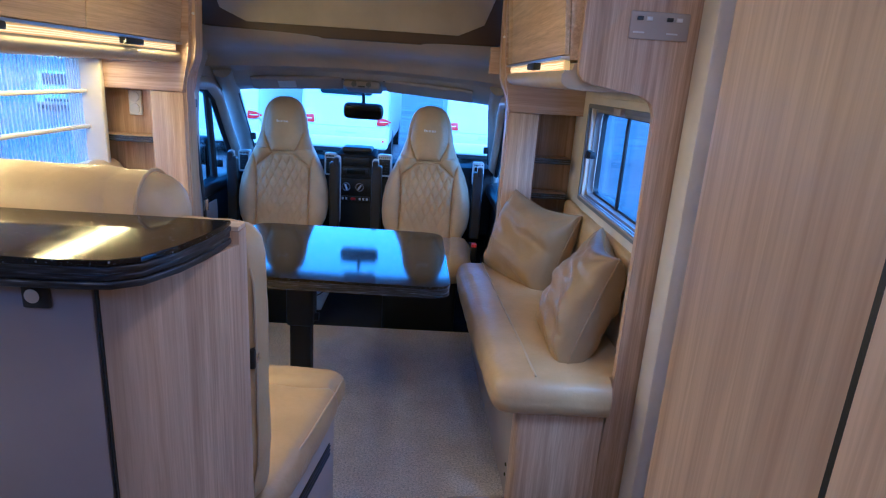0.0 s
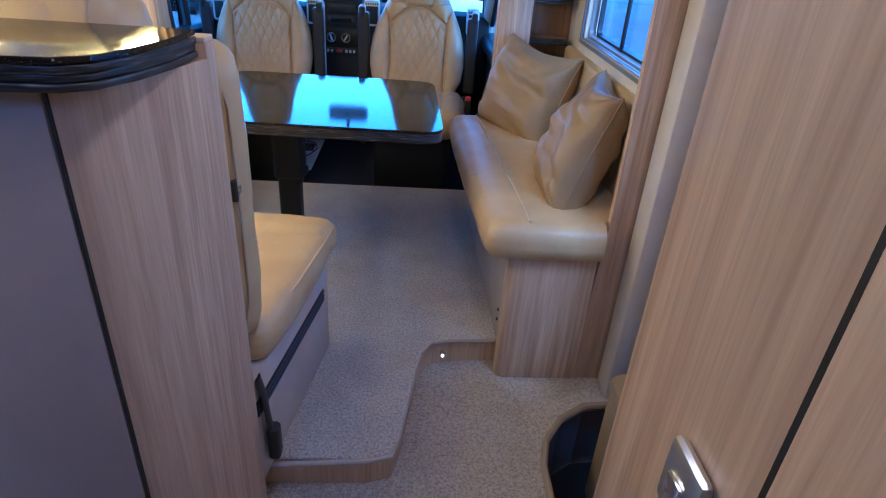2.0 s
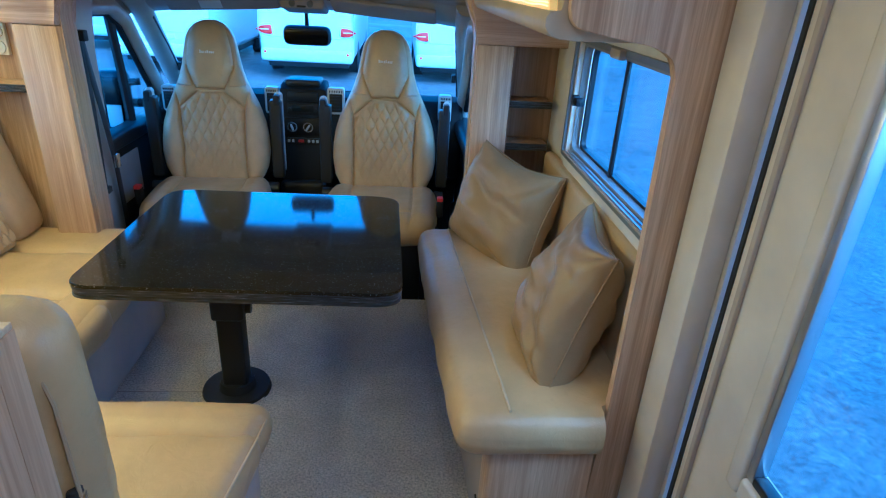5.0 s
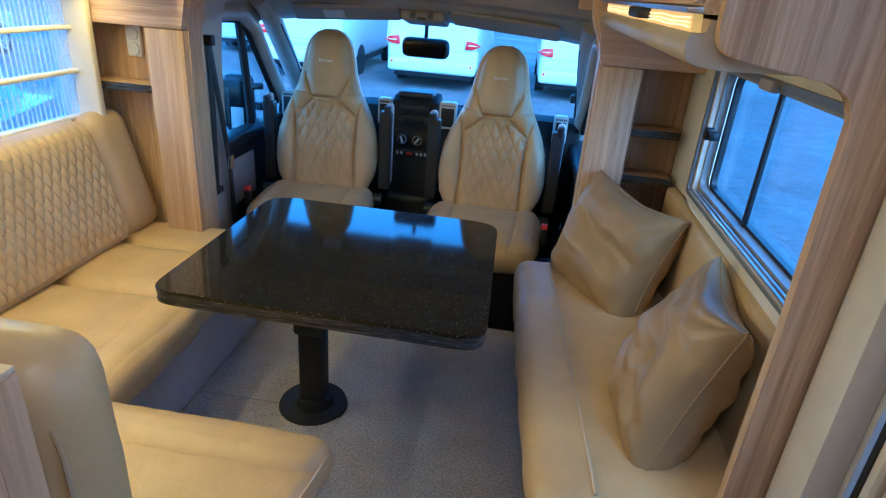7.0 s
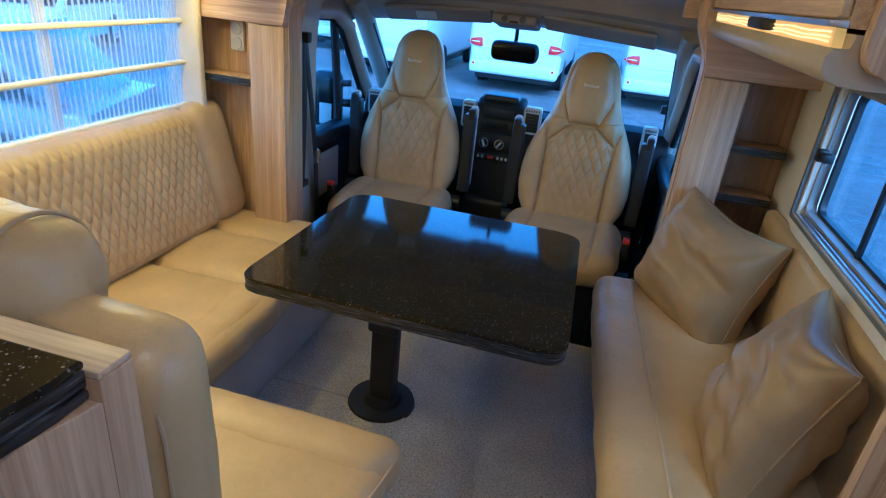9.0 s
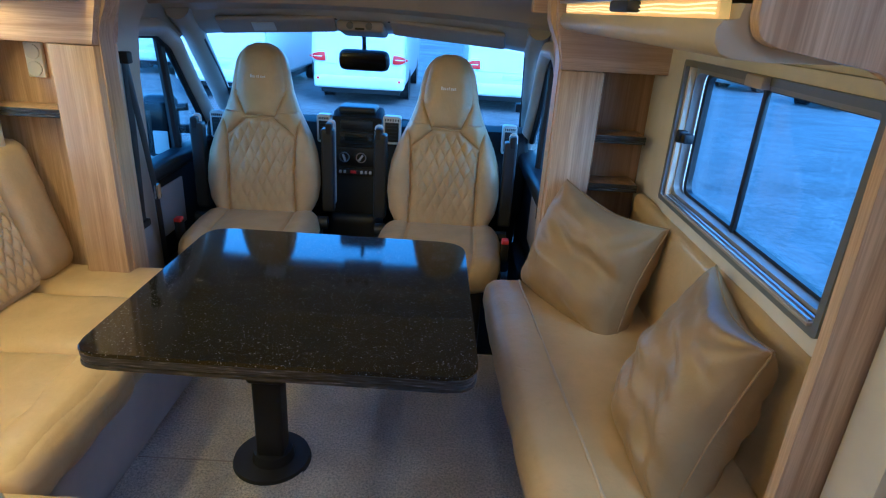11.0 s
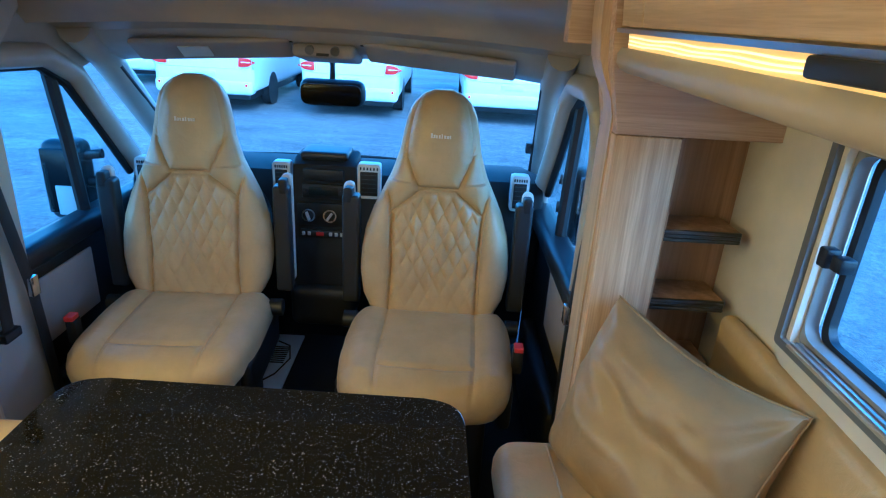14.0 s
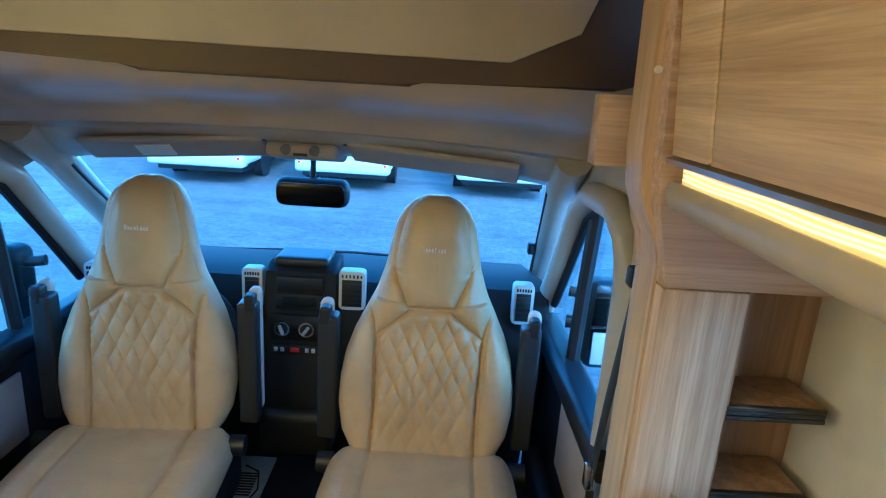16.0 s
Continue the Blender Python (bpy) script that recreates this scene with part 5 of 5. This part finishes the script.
def seat_front(back, base, hw):
    """The padded front of a cab seat: head panel, shoulders, quilted middle and side bolsters, parted by sewn grooves."""
    nx, nz = 108, 170
    side = lambda z: curve_at([(b, a) for a, b in reversed(SIDE_SEAM)], z)
    head = lambda z: curve_at([(b, a) for a, b in HEAD_SEAM[1:]], z)
    top = lambda x: curve_at(QUILT_SEAM, x)
    puff = {"head_panel": (0.020, 0.022), "shoulder_panel": (0.014, 0.014), "quilted_panel": (0.010, 0.012), "side_bolster": (0.030, 0.024)}

    def region(x, z):
        x = abs(x)
        if z > 0.884 and x < head(z):
            return "head_panel"
        if z < 0.905 and x > side(z):
            return "side_bolster"
        return "quilted_panel" if z < top(x) else "shoulder_panel"

    grid = []
    for j in range(nz + 1):
        z = 0.372 + 0.846 * j / nz
        row = []
        e = max(0.0, (z - 1.12) / 0.103)
        crown = math.sqrt(max(0.0, 1 - e * e))
        fore = 0.024 * min(1.0, max(0.0, (z - 0.80) / 0.10))
        for i in range(nx + 1):
            q = 2 * i / nx - 1
            x = q * (hw(z) - 0.002)
            ax = abs(x)
            gap = min(seam_gap(ax, z, g) for g in (HEAD_SEAM, SIDE_SEAM, QUILT_SEAM, NECK_SEAM))
            kind = region(x, z)
            high, reach = puff[kind]
            lift = high * (1 - math.exp(-gap / reach))
            rim = max(0.0, 1 - abs(q) ** (7 if z < 0.9 else 3.5)) ** 0.55
            foot = min(1.0, (z - 0.372) / 0.035) ** 0.5
            lift += 0.011 * (1 - math.exp(-gap / 0.005))
            if kind == "quilted_panel":
                lift += quilt(x, z, 0.052, 0.106, 0.012) * min(1.0, gap / 0.012) * (0.5 + 0.5 * min(1.0, max(0.0, (z - 0.45) / 0.2)))
            lift += 0.0025 * noise.noise(Vector((x * 16, z * 11, 2.0)))
            y = base(z) + 0.050 - 0.045 * crown * rim - lift * rim * foot * (0.25 + 0.75 * crown) - fore * rim
            row.append((x, y, z))
        grid.append(row)
    faces = {}
    for j in range(nz):
        for i in range(nx):
            cx = (grid[j][i][0] + grid[j + 1][i + 1][0]) / 2
            k = region(cx, 0.372 + 0.846 * (j + 0.5) / nz)
            if k in ("side_bolster", "shoulder_panel"):
                k += " left" if cx < 0 else " right"
            faces.setdefault(k, []).append((i, j))
    for k, cells in faces.items():
        bm, made = bmesh.new(), {}
        for i, j in cells:
            quad = []
            for a, b in ((i, j), (i + 1, j), (i + 1, j + 1), (i, j + 1)):
                if (a, b) not in made:
                    made[(a, b)] = bm.verts.new(grid[b][a])
                quad.append(made[(a, b)])
            bm.faces.new(quad)
        part(k.split()[0], bm, LEATHER, back, "lozenge-quilted panel" if k == "quilted_panel" else "")
    for k in (-1, 1):
        line = [(k * (a + 0.010), b) for a, b in SIDE_SEAM[1:6]]
        part("stitching", tube([(x, base(z) - 0.021, z) for x, z in line], 0.0009, 5), SEAM, back)


def cab_seat(label):
    s = thing("cab_seat", (0, 0, -0.2), label, "seat", "swivelled cab seats")
    base = lambda z: 0.13 + (z - 0.38) * 0.17
    hw = lambda z: curve_at(HW, z)
    shell = bmesh.new()
    rows = []
    for j in range(66):
        v = j / 65
        z = 0.362 + 0.858 * (v + 0.02 * math.sin(2 * math.pi * v))
        w = hw(z)
        e = max(0.0, (z - 1.13) / 0.0925)
        crown = math.sqrt(max(0.004, 1 - e * e))
        fore = 0.024 * min(1.0, max(0.0, (z - 0.80) / 0.10))
        ring = []
        for k in range(24):
            t = 2 * math.pi * k / 24
            c, si = math.cos(t), math.sin(t)
            x = w * math.copysign(abs(c) ** 0.45, c)
            y = base(z) + 0.062 + 0.05 * crown * math.copysign(abs(si) ** 0.7, si) - fore * (0.5 - 0.5 * si)
            ring.append(shell.verts.new((x, y, z)))
        rows.append(ring)
    for A, B in zip(rows, rows[1:]):
        for k in range(24):
            shell.faces.new((A[k], A[(k + 1) % 24], B[(k + 1) % 24], B[k]))
    shell.faces.new(rows[0][::-1])
    shell.faces.new(rows[-1])
    back = part("backrest", shell, LEATHER, s)
    seat_front(back, base, hw)
    logo = bmesh.new()
    for i, (w, h) in enumerate(((7, 13), (7, 9), (5, 8), (6, 9), (4, 12), (7, 9), (7, 8), (5, 9))):
        x = -0.036 + 0.0095 * i
        box(x, x + w / 1000, base(1.07) - 0.0535, base(1.07) - 0.0495, 1.066, 1.066 + 1.2 * h / 1000, 0, bm=logo)
    part("emblem", logo, WHITE, back, "small silver emblem bars")
    def seams(p, n):
        g = min(abs(abs(p.x) - 0.165), abs(p.y + 0.255) if abs(p.x) < 0.165 else 9.0)
        edge = 0.010 * min(1.0, max(0.0, (abs(p.x) - 0.165) / 0.05)) if p.y > -0.30 else 0.0
        return max(0.0, n.z) * (edge - 0.009 * math.exp(-(g / 0.009) ** 2))

    cush = soft(-0.285, 0.285, -0.36, 0.17, 0.262, 0.408, 0.062, 80, 0.016, 0.004, 31, None, None, seams)
    for v in cush.verts:
        f = max(0.0, (-0.05 - v.co.y) / 0.31)
        v.co.y -= 0.03 * f * (1 - 1.6 * (v.co.x / 0.285) ** 2)
        v.co.x *= 1 - 0.07 * f * f
    part("seat_cushion", cush, LEATHER, s)
    for k in (-1, 1):
        arm = part("armrest", soft(*sorted((k * 0.294, k * 0.358)), 0.200, 0.268, 0.39, 0.83, 0.012, 12, 0, 0), DARK, s, "raised dark grey armrest")
        part("arm_pad", soft(*sorted((k * 0.318, k * 0.362)), 0.245, 0.30, 0.41, 0.868, 0.024, 12, 0, 0), CREAM, arm, "cream armrest pad")
        part("arm_cap", soft(*sorted((k * 0.318, k * 0.352)), 0.198, 0.25, 0.80, 0.86, 0.01, 8, 0, 0), BLACK, arm)
        for z in (0.46, 0.60, 0.74):
            part("screw", rod((k * 0.328, 0.206, z), (k * 0.328, 0.202, z), 0.006, 10), BLACK, arm)
        part("recline_knob", rod((k * 0.285, 0.12, 0.36), (k * 0.335, 0.12, 0.36), 0.034, 18), NAVY, s)
        part("side_cover", soft(*sorted((k * 0.255, k * 0.30)), -0.25, 0.2, 0.17, 0.33, 0.02, 10, 0, 0), NAVY, s)
    part("buckle", box(0.29, 0.325, -0.19, -0.15, 0.36, 0.45, 0.006), BLACK, s)
    part("buckle_button", box(0.292, 0.323, -0.197, -0.155, 0.447, 0.466, 0.004), RED, s, "red buckle button")
    part("pedestal", prism(rounded_poly([(-0.22, -0.24), (0.22, -0.24), (0.22, 0.20), (-0.22, 0.20)], 0.03), "z", -0.2, 0.24, 0.008), NAVY, s, "dark seat pedestal")
    part("swivel_plate", box(-0.26, 0.26, -0.28, 0.22, 0.24, 0.268, 0.006), BLACK, s)
    return s


seat = cab_seat("cream leather cab seat with quilted back, turned to the lounge")
seat.matrix_basis = pose(-0.815, 3.735, -0.2, 0, 0, 3.0)
copy_thing(seat, pose(0.098, 3.68, -0.2, 0, 0, -1.5))
for piece in seat.children:
    if piece.name.startswith("buckle"):
        piece.location.x = -0.615


# ---- outside ----
ground = bmesh.new()
bmesh.ops.create_grid(ground, x_segments=1, y_segments=1, size=400)
ground.transform(Matrix.Translation((0, 0, -0.85)))
single("ground", ground, ASPHALT, "worn grey asphalt yard with damp patches", "ground", kind="structure")


def wheel(parent, x, y, z, r=0.33, w=0.2, along="x"):
    d = Vector((1, 0, 0)) if along == "x" else Vector((0, 1, 0))
    c = Vector((x, y, z))
    wh = part("wheel", rod(c - d * w / 2, c + d * w / 2, r, 28), RUBBER, parent, "black tyre")
    for k in (-1, 1):
        part("rim", rod(c + d * k * (w / 2 - 0.02), c + d * k * (w / 2 + 0.006), r * 0.64, 24), SILVER, wh, "silver rim")
        for a in range(8):
            t = a * math.pi / 4
            o = Vector((0, math.cos(t), math.sin(t))) if along == "x" else Vector((math.cos(t), 0, math.sin(t)))
            part("rim_slot", rod(c + d * k * (w / 2 + 0.004) + o * r * 0.42, c + d * k * (w / 2 + 0.009) + o * r * 0.42, r * 0.1, 8), BLACK, wh)
    return wh


def motorhome(x0, y, label):
    """A white motorhome seen from behind."""
    g = -0.85
    m = thing("motorhome", (x0 + 1.1, y + 3, g), label, "motorhome", "parked motorhomes")
    body = [(y + 0.02, g + 0.42), (y - 0.06, g + 0.52), (y - 0.06, g + 0.95), (y, g + 1.05), (y + 0.05, g + 2.6), (y + 0.25, g + 2.85), (y + 6.2, g + 2.85), (y + 6.2, g + 0.42)]
    part("body", prism(body, "x", x0, x0 + 2.2, 0.14, 4), PAINT, m)
    part("bumper", soft(x0 + 0.02, x0 + 2.18, y - 0.13, y + 0.25, g + 0.38, g + 0.68, 0.09, 14, 0, 0), PAINT, m)
    part("underbody", box(x0 + 0.15, x0 + 2.05, y + 0.15, y + 6, g + 0.25, g + 0.45, 0.02), BLACK, m)
    part("rear_window", prism(rounded_poly([(x0 + 0.45, g + 1.72), (x0 + 1.75, g + 1.72), (x0 + 1.75, g + 2.35), (x0 + 0.45, g + 2.35)], 0.08), "y", y - 0.01, y + 0.05, 0.01), DARKGLASS, m)
    for k in (x0 + 0.14, x0 + 2.06):
        w = 1 if k > x0 + 1 else -1
        wedge = [(k - w * 0.17, g + 0.99), (k + w * 0.03, g + 1.0), (k + w * 0.21, g + 1.09), (k + w * 0.04, g + 1.17), (k - w * 0.15, g + 1.19)]
        lamp = part("tail_lamp", prism(rounded_poly(wedge, 0.025), "y", y - 0.085, y - 0.03, 0.01), LENS_RED, m, "red wedge-shaped tail lamp")
        part("lamp_lens", box(k - 0.10, k + 0.10, y - 0.09, y - 0.08, g + 1.08, g + 1.10, 0.004), WHITE, lamp)
        part("reflector", rod((k, y - 0.135, g + 0.60), (k, y - 0.12, g + 0.60), 0.03, 14), LENS_RED, m)
    part("plate", box(x0 + 0.85, x0 + 1.37, y - 0.075, y - 0.06, g + 0.78, g + 0.89, 0.003), WHITE, m)
    part("crease", box(x0 + 0.2, x0 + 2.0, y - 0.064, y - 0.055, g + 0.93, g + 0.95, 0.003), SILVER, m)
    for k in (x0 + 0.12, x0 + 2.08):
        for yy in (y + 1.5, y + 5.0):
            wheel(m, k, yy, g + 0.33, 0.33, 0.22)
            part("wheel_arch", rod((k + (0.121 if k > x0 + 1 else -0.121), yy, g + 0.36), (k + (0.113 if k > x0 + 1 else -0.113), yy, g + 0.36), 0.41, 28), BLACK, m)
    return m


motorhome(-3.14, 15.5, "white motorhome with red wedge-shaped tail lamps, parked on the yard")
motorhome(-6.35, 15.3, "white motorhome parked beside another on the yard")
motorhome(0.52, 15.6, "white motorhome with red tail lamps at the end of the row")
motorhome(-9.7, 19.0, "white motorhome further back in the row")


def car(x, y, turn, paint, label, length=4.4, tall=1.5):
    g = -0.85
    c = thing("car", (x, y, g), label, "car", "parked cars", turn=turn)
    M = PLACE[c]
    W = 0.88
    side = [(-length / 2, 0.35), (-length / 2 + 0.02, 0.72), (-length / 2 + 0.5, 0.90), (-length / 2 + 1.15, 0.98), (length / 2 - 0.7, 0.98), (length / 2 - 0.05, 0.92), (length / 2, 0.4), (length / 2 - 0.2, 0.24), (-length / 2 + 0.2, 0.22)]
    part("body", prism(side, "y", -W, W, 0.09, 3, m=M), paint, c)
    cab_ = [(-length / 2 + 1.05, 0.95), (-length / 2 + 1.75, tall - 0.06), (-length / 2 + 2.2, tall), (length / 2 - 0.9, tall - 0.02), (length / 2 - 0.3, 0.95)]
    part("roof", prism(cab_, "y", -W + 0.1, W - 0.1, 0.08, 3, m=M), paint, c)
    ws = [(-length / 2 + 1.10, 0.985), (-length / 2 + 1.72, tall - 0.10), (-length / 2 + 1.66, tall - 0.08), (-length / 2 + 1.06, 0.99)]
    part("windscreen", prism(ws, "y", -W + 0.2, W - 0.2, 0.0, 1, m=M), DARKGLASS, c)
    for s in (-1, 1):
        part("side_window", prism([(-length / 2 + 1.35, 1.0), (-length / 2 + 1.85, tall - 0.1), (length / 2 - 1.0, tall - 0.1), (length / 2 - 0.55, 1.0)], "y", s * (W - 0.12), s * (W - 0.085), 0.004, m=M), DARKGLASS, c)
        part("headlamp", soft(-length / 2 + 0.0, -length / 2 + 0.35, *sorted((s * 0.45, s * 0.84)), 0.66, 0.82, 0.05, 8, 0, 0, 0, M), SILVER, c)
        for wx in (-length / 2 + 0.85, length / 2 - 0.85):
            p0 = M @ Vector((wx, s * (W - 0.18), 0.32))
            d = M.to_3x3() @ Vector((0, 1, 0))
            wh = part("wheel", rod(p0 - d * 0.1, p0 + d * 0.1 + d * 0 , 0.32, 26), RUBBER, c, "black tyre")
            o = d * s
            part("wheel_arch", rod(p0 + o * 0.172, p0 + o * 0.184, 0.39, 26), BLACK, c)
            part("rim", rod(p0 + o * 0.18, p0 + o * 0.192, 0.22, 22), SILVER, wh, "silver rim")
            part("tyre_face", rod(p0 + o * 0.17, p0 + o * 0.188, 0.32, 26), RUBBER, wh)
            for a in range(7):
                t = a * 2 * math.pi / 7
                q = M.to_3x3() @ Vector((math.cos(t), 0, math.sin(t)))
                part("rim_slot", rod(p0 + o * 0.19 + q * 0.13, p0 + o * 0.195 + q * 0.13, 0.035, 8), BLACK, wh)
    part("grille", soft(-length / 2 - 0.01, -length / 2 + 0.1, -0.42, 0.42, 0.66, 0.80, 0.03, 8, 0, 0, 0, M), BLACK, c)
    part("intake", soft(-length / 2 - 0.02, -length / 2 + 0.1, -0.6, 0.6, 0.36, 0.48, 0.03, 8, 0, 0, 0, M), BLACK, c)
    part("plate", box(-length / 2 - 0.03, -length / 2 - 0.005, -0.26, 0.26, 0.52, 0.62, 0.002, m=M), WHITE, c)
    return c


car(13.5, 21.3, 35, PAINT, "white car parked across the yard", 4.7, 1.65)
car(12.6, 25.4, 32, PAINT, "white car parked behind another", 4.6, 1.6)
car(18.2, 19.6, 38, PAINT, "white car at the edge of the yard", 4.7, 1.65)
car(-16.0, 27.0, 120, PAINT, "white car parked far across the yard")
car(-6.6, 5.2, 20, PAINT_GREY, "silver car parked beside the motorhome", 4.5, 1.6)
car(-13.0, 13.0, 110, PAINT, "white car parked behind the silver one")
